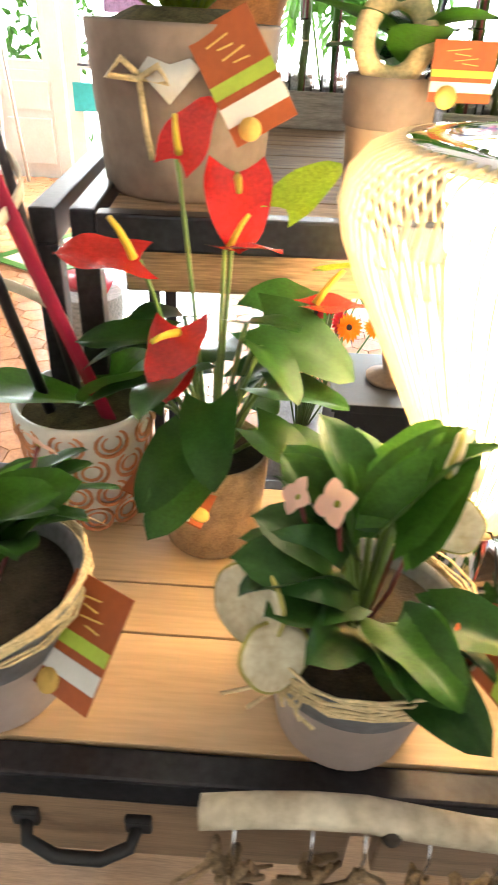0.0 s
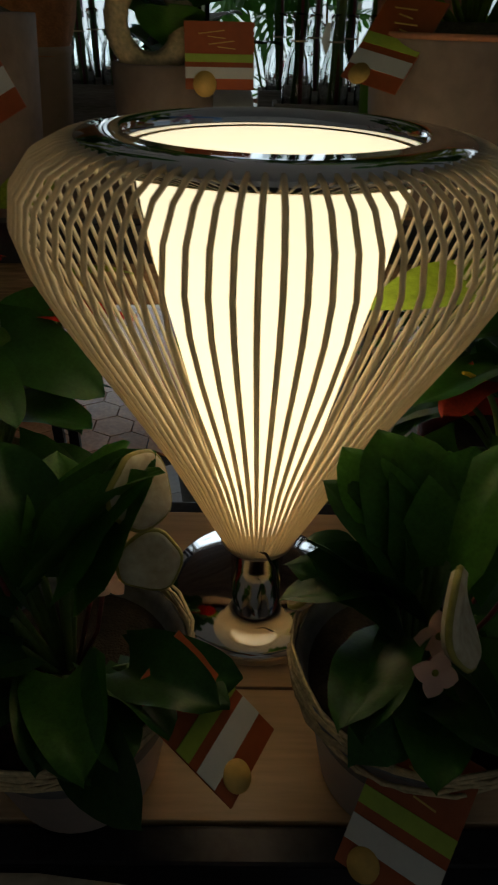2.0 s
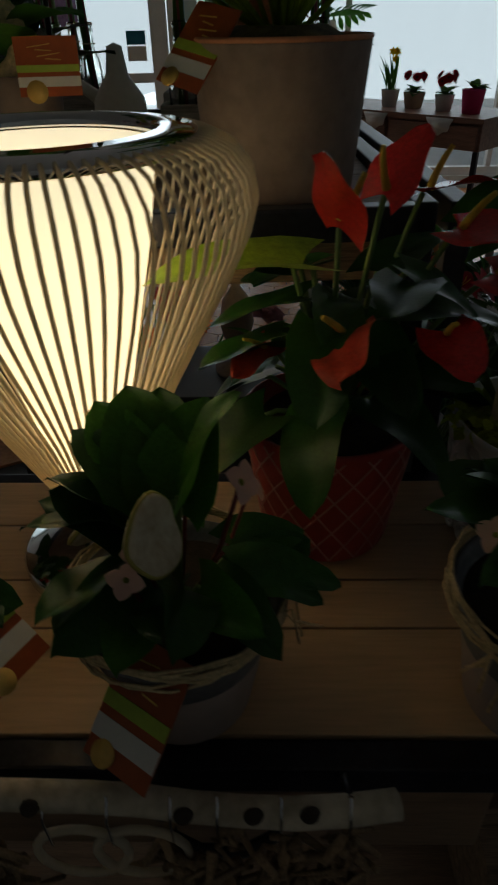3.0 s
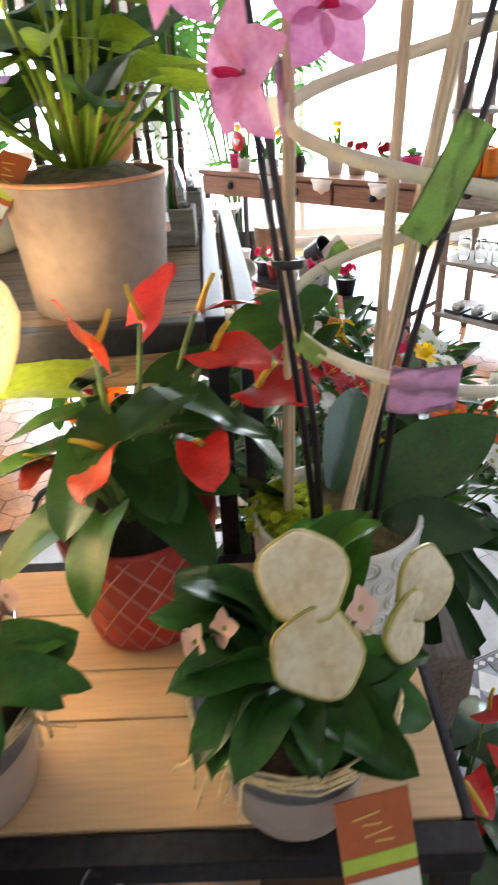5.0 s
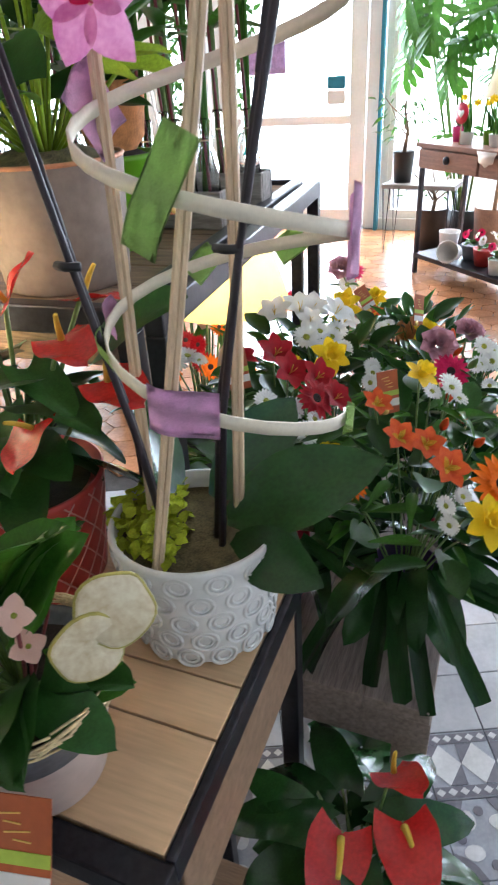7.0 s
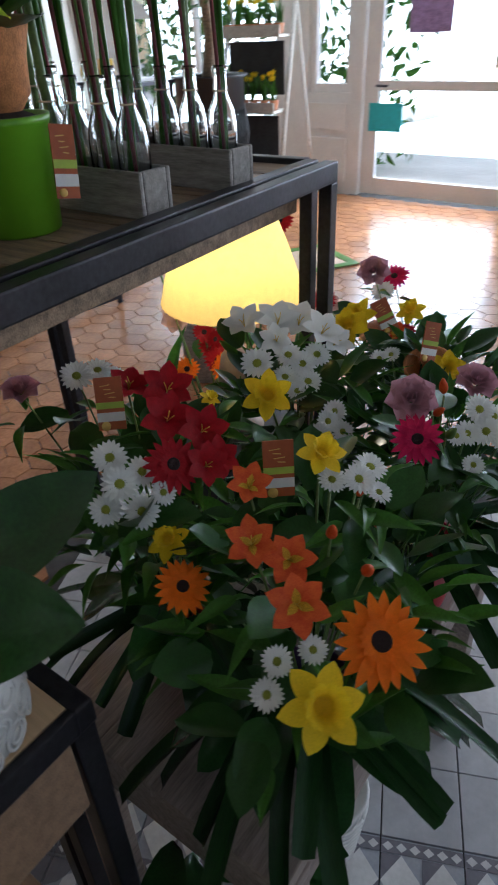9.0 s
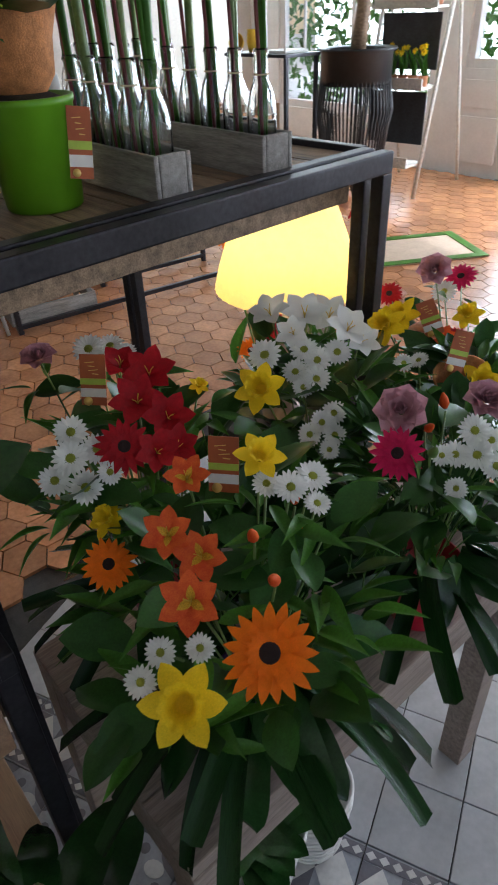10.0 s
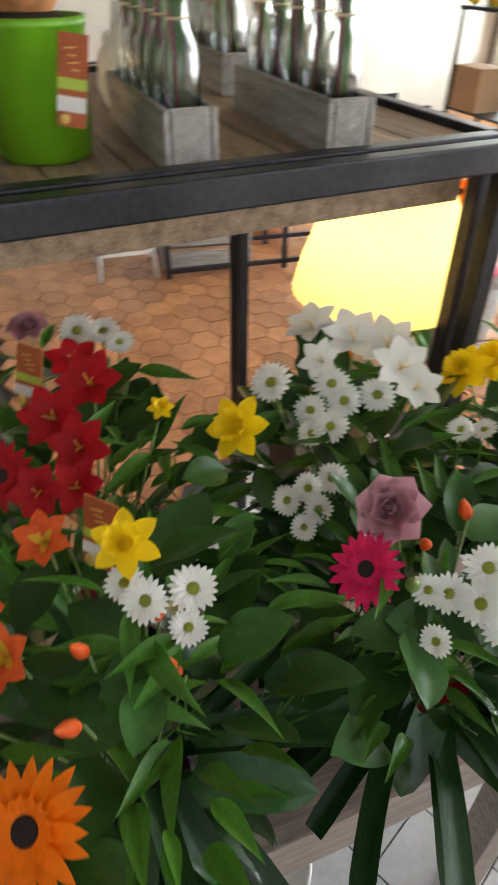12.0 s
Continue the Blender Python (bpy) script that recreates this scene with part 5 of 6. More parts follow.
def clay_planter(x, y, r, h, label, material, seed, kind):
    rng = random.Random(seed)
    t = thing("planter", label, "potted plant", x, y, HT)
    part("pot", lathe([(0, 0), (r * 0.84, 0), (r * 0.87, 0.004), (r, h - 0.004), (r, h), (r - 0.006, h), (r - 0.01, h - 0.02), (0, h - 0.03)], 48), material, t)
    part("moss", lathe([(0, h + 0.008), (r * 0.5, h + 0.012), (r * 0.93, h - 0.008)], 36, wobble=0.05), MOSS, t)
    ends = []
    for i in range(34):
        a = i * 2.4
        lvl = rng.random()
        q = r * rng.uniform(0.2, 1.25)
        p = Vector((math.cos(a) * q, math.sin(a) * q, h + 0.03 + 0.2 * lvl))
        leaf(t, YSPATHE if rng.random() < kind else rng.choice(HEART), p, (math.cos(a), math.sin(a), rng.uniform(-0.2, 0.8)), rng.uniform(0.06, 0.11), rng.uniform(-0.6, 0.6))
        ends.append(p)
    stems_part(t, ends, (0, 0, h), 0.0028, LIMELEAF, 0.0)
    return t


_t = clay_planter(-0.335, 0.525, 0.105, 0.165, "taupe clay planter with moss, twine bow and leafy plant", TAUPE, 51, 0.25)
card(_t, pose(0.07, -0.112, 0.125, 62, -28, 12), 0.065, 0.11)
part("twine_bow", tube([(-0.03, -0.1, 0.12), (-0.045, -0.112, 0.135), (-0.06, -0.108, 0.12), (-0.03, -0.103, 0.118), (-0.01, -0.112, 0.13), (0.0, -0.104, 0.115), (-0.03, -0.102, 0.118), (-0.025, -0.1, 0.07), (-0.02, -0.099, 0.045)], 0.0035, 6), RAFFIA, _t, "twine bow")
part("label_tag", slab([(-0.03, 0.0), (0.0, -0.028), (0.03, 0.004), (0.02, 0.012), (0, 0.006), (-0.02, 0.012)], 0.002), CARDWHITE, _t, "white heart-shaped tag", pose(0.0, -0.103, 0.125, 84, 0, 0))
_t = clay_planter(0.20, 0.515, 0.098, 0.155, "brown clay planter with yellow-green anthurium blooms", TAUPE, 52, 0.45)
part("rim_line", tube([(math.cos(a) * 0.097, math.sin(a) * 0.097, 0.156) for a in [i * 0.2 for i in range(33)]], 0.003, 6), RINGORANGE, _t)
card(_t, pose(-0.085, -0.05, 0.15, 50, 10, -40), 0.06, 0.09)
_t = thing("basket_pot", "tan pot with brown strap and pale wooden ring handle", "potted plant", -0.105, 0.535, HT)
part("pot", lathe([(0, 0), (0.04, 0), (0.048, 0.1), (0.05, 0.125), (0.046, 0.125), (0.042, 0.1), (0, 0.095)], 36), TAN, _t)
part("strap", lathe([(0.0475, 0.075), (0.0505, 0.078), (0.0525, 0.122), (0.0505, 0.126)], 36), TAUPE, _t, "brown bark strap")
part("ring_handle", tube([(math.cos(a) * 0.032 - 0.008, -0.03, 0.16 + math.sin(a) * 0.036) for a in [i * 0.3 for i in range(22)]], 0.009, 8, flat=1.3), RAFFIA, _t, "pale wooden ring")
card(_t, pose(0.06, -0.06, 0.135, 82, 0, 6), 0.065, 0.055)
for _i in range(12):
    _a = _i * 2.4
    leaf(_t, ROUND2[_i % 2] if _i % 3 else GLOSSY[0], (0.01, 0, 0.12 + 0.008 * _i), (math.cos(_a), math.sin(_a), 0.5), 0.11)
part("stake", tube([(0.04, 0.02, 0.1), (0.06, 0.02, 0.4)], 0.003, 6), DARKSTEM, _t)
_t = thing("slim_pot", "slim pale pot wrapped in orange burlap with foliage", "potted plant", -0.29, 0.72, HT)
part("pot", lathe([(0, 0), (0.036, 0), (0.047, 0.12), (0.05, 0.122), (0.05, 0.13), (0.044, 0.13), (0.04, 0.11), (0, 0.1)], 32), TAN, _t)
part("wrap", lathe([(0.046, 0.12), (0.056, 0.16), (0.066, 0.215), (0.062, 0.215), (0.05, 0.16), (0.04, 0.12)], 32, wobble=0.05), ORANGEJUTE, _t, "orange burlap wrap")
for _i in range(12):
    _a = _i * 2.4
    leaf(_t, LANCE[_i % 2], (0, 0, 0.18), (math.cos(_a), math.sin(_a), 0.9), 0.16)
_t = thing("green_pot", "bright lime green pot with burlap-wrapped plant", "potted plant", 0.185, 0.705, HT)
part("pot", lathe([(0, 0), (0.05, 0), (0.053, 0.003), (0.061, 0.128), (0.063, 0.13), (0.063, 0.138), (0.058, 0.138), (0.055, 0.12), (0, 0.115)], 48), GREENPOT, _t)
part("soil", lathe([(0, 0.14), (0.03, 0.142), (0.057, 0.13)], 28, wobble=0.04), SOIL, _t)
part("wrap", lathe([(0.03, 0.14), (0.045, 0.16), (0.052, 0.2), (0.06, 0.235), (0.056, 0.235), (0.045, 0.19), (0.03, 0.15)], 32, wobble=0.05), ORANGEJUTE, _t, "orange burlap wrap")
for _i in range(16):
    _a = _i * 2.4
    leaf(_t, (HEART + ROUND2)[_i % 5], (0, 0, 0.2 + 0.006 * _i), (math.cos(_a), math.sin(_a), 0.6), 0.12)
card(_t, pose(0.075, 0.03, 0.085, 78, 8, 70), 0.03, 0.085)
_t = thing("watering_bird", "pale pottery vase with a curved beak spout", "vase", -0.05, 0.86, HT)
part("body", lathe([(0, 0), (0.03, 0), (0.045, 0.03), (0.04, 0.07), (0.018, 0.1), (0.012, 0.14), (0, 0.145)], 28), CERAMIC, _t)
part("spout", tube([(-0.02, 0, 0.06), (-0.06, -0.01, 0.09), (-0.08, -0.01, 0.08)], 0.012, 8, taper=0.4), CERAMIC, _t)


# ---- floor plants by the low table ----
_t = thing("anthurium_plant", "glossy red anthurium in a pale pot on a crate", "potted plant", 0.69, 0.275, 0.40)
part("pot", lathe([(0, 0), (0.06, 0), (0.075, 0.12), (0.072, 0.122), (0.068, 0.11), (0, 0.1)], 36), CERAMIC, _t)
anthurium(_t, 0.11, 0.1, 61, [((0.055, -0.01, 0.315), (0.35, -0.8, -0.1), 0.095, 0), ((0.03, 0.04, 0.335), (0.3, -0.3, 0.35), 0.075, 0), ((-0.02, -0.03, 0.28), (-0.05, -0.8, -0.5), 0.1, 0)], 26, (0.09, 0.135), GLOSSY, 0.12, 1.15)
_t = thing("wooden_crate", "upturned dark slatted wooden crate under the floor plants", "crate", 0.67, 0.27, 0)
for _k in range(5):
    part("slat", box(0.3, 0.012, 0.07, 0, -0.12, 0.005 + _k * 0.076), OLDWOOD, _t, smooth=False)
    part("slat", box(0.3, 0.012, 0.07, 0, 0.12, 0.005 + _k * 0.076), OLDWOOD, _t, smooth=False)
part("top", box(0.3, 0.252, 0.014, 0, 0, 0.385), OLDWOOD, _t, smooth=False)
for _x in (-0.14, 0.14):
    part("end", box(0.014, 0.226, 0.38, _x, 0, 0.004), OLDWOOD, _t, smooth=False)
_t = thing("bucket", "pale zinc bucket with foliage under the low table", "bucket", 0.60, 0.66, 0)
part("body", lathe([(0, 0), (0.09, 0), (0.12, 0.26), (0.125, 0.265), (0.118, 0.268), (0.112, 0.25), (0, 0.24)], 36), CERAMIC, _t)
for _i in range(14):
    leaf(_t, GLOSSY[_i % 2], (0.02, 0, 0.24), (math.cos(_i * 2.4), math.sin(_i * 2.4), 0.8), 0.13)
_t = thing("white_basket", "white woven basket on the tiled floor", "basket", 0.620, 0.827, 0)
part("body", lathe([(0, 0), (0.07, 0), (0.085, 0.2), (0.09, 0.21), (0.084, 0.213), (0.078, 0.2), (0, 0.19)], 36), CERAMIC, _t)
_me = mesh_of(tube([(math.cos(a) * 0.08, math.sin(a) * 0.08, 0.002 * math.sin(a * 16)) for a in [i * 2 * math.pi / 64 for i in range(65)]], 0.004, 5), CERAMIC)
for _k in range(9):
    link("weave_band", _me, _t, "", pose(0, 0, 0.015 + 0.02 * _k) @ Matrix.Diagonal((0.9 + 0.022 * _k, 0.9 + 0.022 * _k, 1, 1)))


# ---- the back of the shop ----
def small_pot(x, y, z, r, h, material, label, plant, seed, rz=0):
    rng = random.Random(seed)
    t = thing("small_potted_plant", label, "potted plant", x, y, z, rz, group="small pots at the window")
    part("pot", lathe([(0, 0), (r * 0.75, 0), (r, h - 0.003), (r * 1.02, h), (r * 0.9, h), (r * 0.85, h * 0.85), (0, h * 0.85)], 24), material, t)
    for i in range(14 if plant != "bulbs" else 18):
        a = rng.uniform(0, 6.28)
        if plant == "bulbs":
            leaf(t, GRASSY, (rng.uniform(-r, r) * 0.5, rng.uniform(-r, r) * 0.5, h * 0.85), (math.cos(a) * 0.2, math.sin(a) * 0.2, 1), rng.uniform(0.12, 0.24), rng.uniform(0, 3), 1.6)
        else:
            leaf(t, rng.choice(ROUND2), (0, 0, h), (math.cos(a), math.sin(a), rng.uniform(0.1, 1)), rng.uniform(0.05, 0.1))
    if plant in ("red", "white", "magenta"):
        for i in range(6):
            a = rng.uniform(0, 6.28)
            p = (math.cos(a) * r * 0.8, math.sin(a) * r * 0.8, h + rng.uniform(0.06, 0.11))
            if plant == "white":
                flower(t, "daisy", p, (math.cos(a), math.sin(a) - 0.8, 0.6), 0.03)
            else:
                flower(t, "gerbera", p, (math.cos(a), math.sin(a) - 0.8, 0.6), 0.034, 0, plant if plant == "red" else "magenta")
    if plant == "bulbs":
        for i in range(3):
            flower(t, "daffodil", (rng.uniform(-r, r), rng.uniform(-r, r), h + rng.uniform(0.15, 0.22)), (0, -1, 0.4), 0.03)
    return t


# drawer table before the window; u runs along its front
DA = -43.5
_t = thing("drawer_table", "brown wooden drawer table on an iron frame with low shelf", "table", 0.05, 5.10, 0, DA)
DL, DD, DZ = 1.92, 0.5, 0.98
part("top", box(DL + 0.04, DD + 0.03, 0.03, DL / 2, DD / 2, DZ - 0.03), REDWOOD, _t, smooth=False)
part("body", box(DL, DD - 0.02, 0.15, DL / 2, DD / 2 + 0.01, DZ - 0.18), REDWOOD, _t, smooth=False)
for _i in range(3):
    _d = part("drawer", box(DL / 3 - 0.03, 0.02, 0.125, DL / 6 + _i * DL / 3, 0.005, DZ - 0.17), REDWOOD, _t, smooth=False)
    part("handle", lathe([(0, 0), (0.03, 0), (0.028, 0.012), (0.015, 0.02), (0, 0.022)], 14), STEEL, _d, "dark cup handle", pose(DL / 6 + _i * DL / 3, -0.006, DZ - 0.1, 90))
for _x in (0.02, DL - 0.02):
    for _y in (0.03, DD - 0.03):
        part("leg", box(0.03, 0.03, DZ - 0.18, _x, _y), STEEL, _t, smooth=False)
part("shelf", box(DL - 0.02, DD - 0.02, 0.035, DL / 2, DD / 2, 0.13), STEEL, _t, "dark low shelf", smooth=False)
DM = pose(0.05, 5.10, 0, 0, 0, DA)


def on_table(u, v, z=DZ):
    p = DM @ Vector((u, v, z))
    return p.x, p.y, p.z


_spec = [(0.2, 0.2, 0.06, 0.1, MAGPOT, "magenta pot with white flowers", "white"), (0.36, 0.12, 0.05, 0.08, CERAMIC, "glass-grey pot of daffodil shoots", "bulbs"), (0.5, 0.2, 0.05, 0.09, GREENPOT, "lime pot of spring bulbs", "bulbs"), (0.63, 0.13, 0.05, 0.08, CERAMIC, "pale pot of spring bulbs", "bulbs"),
         (0.86, 0.16, 0.05, 0.1, BLACK, "black mug with a small leafy plant", "leafy"), (1.15, 0.2, 0.06, 0.1, CERAMIC, "pale pot of upright shoots", "bulbs"), (1.32, 0.22, 0.07, 0.09, TAN, "tan pot with red flowers", "red"), (1.55, 0.2, 0.06, 0.09, CERAMIC, "white pot with red flowers", "red"), (1.75, 0.18, 0.07, 0.13, MAGPOT, "magenta pot with a leafy plant", "leafy")]
for _k, (_u, _v, _r0, _h, _mt, _lb, _pl) in enumerate(_spec):
    small_pot(*on_table(_u, _v), _r0, _h, _mt, _lb, _pl, 100 + _k)
for _k, (_u, _v, _r0, _h, _mt, _lb, _pl) in enumerate([(0.42, 0.25, 0.09, 0.11, POTZINC, "zinc pot with magenta flowers", "magenta"), (0.6, 0.2, 0.09, 0.12, REDPOT, "red patterned pot with white flowers", "white"), (0.82, 0.1, 0.06, 0.11, CERAMIC, "white pot with dark pink flowers", "magenta"), (1.3, 0.15, 0.08, 0.12, STEEL, "dark pot with pale pink flowers", "magenta"), (1.05, 0.12, 0.06, 0.11, CERAMIC, "white pot with magenta flowers", "magenta")]):
    small_pot(*on_table(_u, _v, 0.165), _r0, _h, _mt, _lb, _pl, 140 + _k)
for _k, (_u, _v, _z, _rx, _mt) in enumerate([(0.2, 0.2, 0.165, 0, CERAMIC), (0.42, 0.07, 0.24, 75, CERAMIC), (0.82, 0.3, 0.165, 0, CERAMIC), (0.84, 0.3, 0.36, 60, STEEL), (0.98, 0.28, 0.165, 0, CERAMIC), (1.02, 0.27, 0.36, 55, CERAMIC)]):
    _p = thing("empty_pot", "empty glazed plant pot on the low shelf", "pot", *on_table(_u, _v, _z), DA + 30 * _k, group="empty pots on the shelf")
    part("pot", lathe([(0, 0), (0.06, 0), (0.08, 0.17), (0.083, 0.175), (0.076, 0.175), (0.07, 0.15), (0.055, 0.01), (0, 0.01)], 32), _mt, _p, "", pose(0, 0, 0, _rx))
_p = thing("heart_sign", "round red sign with a white heart on a stick", "sign", *on_table(0.36, 0.06), DA)
part("stick", tube([(0, 0, 0), (0, 0, 0.2)], 0.004, 6), CANE, _p)
part("disc", lathe([(0, 0), (0.065, 0), (0.068, 0.004), (0.065, 0.008), (0, 0.008)], 32), REDVASE, _p, "red disc", pose(0, -0.004, 0.2, 90))
part("heart", slab([(0.03 * math.sin(a) ** 3, 0.0018 * (13 * math.cos(a) - 5 * math.cos(2 * a) - 2 * math.cos(3 * a))) for a in [i * math.pi / 12 for i in range(24)]], 0.002), CARDWHITE, _p, "white heart", pose(0, -0.0125, 0.2, 90))
for _u in (0.72, 1.2, 1.66):
    _p = thing("lace_doily", "white crocheted doily over the table edge", "doily", *on_table(_u, -0.022, DZ - 0.11), DA)
    part("lace", slab([(0.085 * math.cos(a) * (1 + 0.07 * math.cos(8 * a)), 0.09 * min(math.sin(a), 0) * (1 + 0.07 * math.cos(8 * a)) + 0.1) for a in [i * math.pi / 24 for i in range(24, 49)]], 0.003), CARDWHITE, _p, "", pose(0, 0, 0, 90))
_p = thing("window_lamp", "table lamp with cream fabric shade on the drawer table", "lamp", *on_table(0.42, 0.38))
part("base", lathe([(0, 0), (0.06, 0), (0.02, 0.03), (0.03, 0.15), (0.015, 0.3), (0, 0.3)], 20), CERAMIC, _p)
part("shade", lathe([(0.15, 0.28), (0.08, 0.48), (0.078, 0.48), (0.147, 0.28)], 32), SHADE3, _p, "cream shade")

# side table with black pots
_t = thing("side_table", "weathered grey side table with hairpin legs", "table", 0.02, 5.75, 0, -8)
part("top", box(0.62, 0.36, 0.035, 0, 0, 0.56), GREYWOOD, _t, smooth=False)
for _x in (-0.28, 0.28):
    for _y in (-0.14, 0.14):
        part("leg", tube([(_x - 0.03, _y, 0.56), (_x, _y, 0.005), (_x + 0.03, _y, 0.56)], 0.007, 6), STEEL, _t)


def leafy_tree(x, y, z, label, pot_r, pot_h, height, n, size, meshes, seed, potmat=BLACK, trunk=True):
    rng = random.Random(seed)
    t = thing("indoor_tree", label, "plant", x, y, z)
    part("pot", lathe([(0, 0), (pot_r * 0.8, 0), (pot_r, pot_h), (pot_r * 1.03, pot_h + 0.01), (pot_r * 0.9, pot_h), (0, pot_h * 0.85)], 32), potmat, t)
    bm = tube([(0, 0, pot_h * 0.85), (0.02, 0.01, pot_h + height * 0.4), (-0.02, 0, pot_h + height * 0.9)], 0.02, 7, taper=0.4)
    for k in range(7):
        a = k * 2.4
        zz = pot_h + height * (0.25 + 0.09 * k)
        tube([(0, 0, zz), (math.cos(a) * 0.12, math.sin(a) * 0.12, zz + 0.1), (math.cos(a) * 0.22, math.sin(a) * 0.22, zz + 0.22)], 0.008, 5, bm, taper=0.4)
    part("trunk", bm, OLDWOOD, t)
    for i in range(n):
        a = rng.uniform(0, 6.28)
        q = rng.uniform(0.04, 0.26)
        leaf(t, rng.choice(meshes), (math.cos(a) * q, math.sin(a) * q, pot_h + height * rng.uniform(0.25, 1.05)), (math.cos(a), math.sin(a), rng.uniform(-0.7, 0.5)), size * rng.uniform(0.7, 1.3), rng.uniform(-0.6, 0.6))
    return t


leafy_tree(-0.16, 5.74, 0.596, "small bushy plant in a black pot on the side table", 0.09, 0.24, 0.4, 70, 0.09, LANCE, 71)
leafy_tree(0.1, 5.9, 0, "dark pot with trailing leaves on the floor", 0.14, 0.35, 0.2, 14, 0.1, LANCE, 72)


def monstera_mesh():
    bm = bmesh.new()
    blade(1, 0.22, 0.25, 0.1, "oval", rows=8, bm=bm)
    for i in range(7):
        for s in (-1, 1):
            blade(0.46 - 0.035 * abs(i - 2.5), 0.12, 0.3, 0.15, "petal", rows=4, cols=2, bm=bm, m=Matrix.Translation((s * 0.03, 0.08 + 0.125 * i, -0.02 * i)) @ Matrix.Rotation(-s * radians(88 - 9 * i), 4, "Z"))
    return mesh_of(bm, LEAF2)


_mm = monstera_mesh()
leafy_tree(0.62, 5.95, 0, "tall monstera with split leaves beside the window", 0.17, 0.36, 1.75, 34, 0.42, [_mm], 73, TAUPE)
_t = thing("hanging_monstera", "monstera leaves on long stalks by the door", "plant", 0.35, 6.2, 0)
part("pot", lathe([(0, 0), (0.14, 0), (0.17, 0.3), (0.15, 0.3), (0, 0.27)], 28), BLACK, _t)
_e = []
for _i, (_x, _y, _z) in enumerate(((-0.45, -0.2, 1.75), (-0.3, -0.3, 2.0), (-0.5, -0.1, 2.1), (-0.2, -0.35, 1.7), (-0.1, -0.2, 2.25), (-0.6, -0.2, 1.95), (0.2, -0.2, 2.0))):
    leaf(_t, _mm, (_x, _y, _z), (-0.3 + 0.1 * _i, -0.5, -0.75), 0.5, 0.2 * _i)
    _e.append((_x, _y, _z))
stems_part(_t, _e, (0, 0, 0.27), 0.012, STEM, 0.3)

# turned-post shelf at the side of the drawer table
_t = thing("shelf_unit", "taupe painted shelf unit with turned posts and a drawer", "shelf", 1.6, 3.76, 0, -50)
for _x in (0.02, 0.93):
    for _y in (0.02, 0.36):
        part("post", lathe([(0, 0), (0.02, 0), (0.026, 0.05), (0.018, 0.12), (0.022, 0.13), (0.022, 0.5), (0.03, 0.52), (0.018, 0.56), (0.028, 0.7), (0.022, 0.74), (0.022, 1.05), (0.03, 1.08), (0.018, 1.12), (0.026, 1.35), (0.018, 1.5), (0.026, 1.55), (0.02, 1.9), (0, 1.9)], 14), TAUPE, _t, "", pose(_x, _y, 0))
for _z in (0.16, 0.5, 1.35, 1.8):
    part("shelf", box(0.96, 0.4, 0.025, 0.475, 0.19, _z), GREYWOOD, _t, smooth=False)
part("drawer_case", box(0.94, 0.38, 0.17, 0.475, 0.195, 0.84), GREYWOOD, _t, smooth=False)
part("drawer", box(0.86, 0.02, 0.13, 0.475, 0.0, 0.86), GREYWOOD, _t, smooth=False)
part("handle", lathe([(0, 0), (0.03, 0), (0.028, 0.012), (0, 0.022)], 14), STEEL, _t, "dark cup handle", pose(0.16, -0.012, 0.93, 90))
SM = pose(1.6, 3.76, 0, 0, 0, -50)
for _k in range(4):
    _q = SM @ Vector((0.12 + 0.1 * (_k % 2), 0.1 + 0.12 * (_k // 2), 1.012))
    _p = thing("jar", "orange glass jar on the shelf unit", "jar", *_q, group="orange jars")
    part("jar", lathe([(0, 0), (0.04, 0), (0.045, 0.02), (0.045, 0.1), (0.03, 0.14), (0.034, 0.16), (0.028, 0.16), (0.026, 0.14), (0.04, 0.1), (0.04, 0.01), (0, 0.01)], 22), ORANGEGLASS, _p)
for _k in range(5):
    _q = SM @ Vector((0.1 + 0.12 * _k, 0.12, 0.527))
    _p = thing("jar", "small clear glass jar on the shelf unit", "jar", *_q, group="glass jars")
    part("jar", lathe([(0, 0), (0.04, 0), (0.042, 0.09), (0.03, 0.11), (0.034, 0.13), (0.028, 0.13), (0.026, 0.11), (0.038, 0.09), (0.037, 0.006), (0, 0.006)], 20), GLASS, _p)
for _k in range(4):
    _q = SM @ Vector((0.12 + 0.14 * _k, 0.1, 0.187))
    _p = thing("tea_light_tray", "small black tray with white cups", "tray", *_q, -50, group="trays on the low shelf")
    part("tray", box(0.12, 0.14, 0.02), BLACK, _p, smooth=False)
    for _j in (-0.03, 0.03):
        part("cup", lathe([(0, 0), (0.022, 0), (0.025, 0.04), (0.021, 0.04), (0.019, 0.006), (0, 0.006)], 14), CERAMIC, _p, "", pose(0, _j, 0.0205))
_q = SM @ Vector((0.06, 0.02, 1.376))
_p = thing("price_card", "small white card on the shelf", "card", *_q, -50)
part("card", box(0.1, 0.004, 0.13, bevel=0), CARDWHITE, _p, smooth=False)

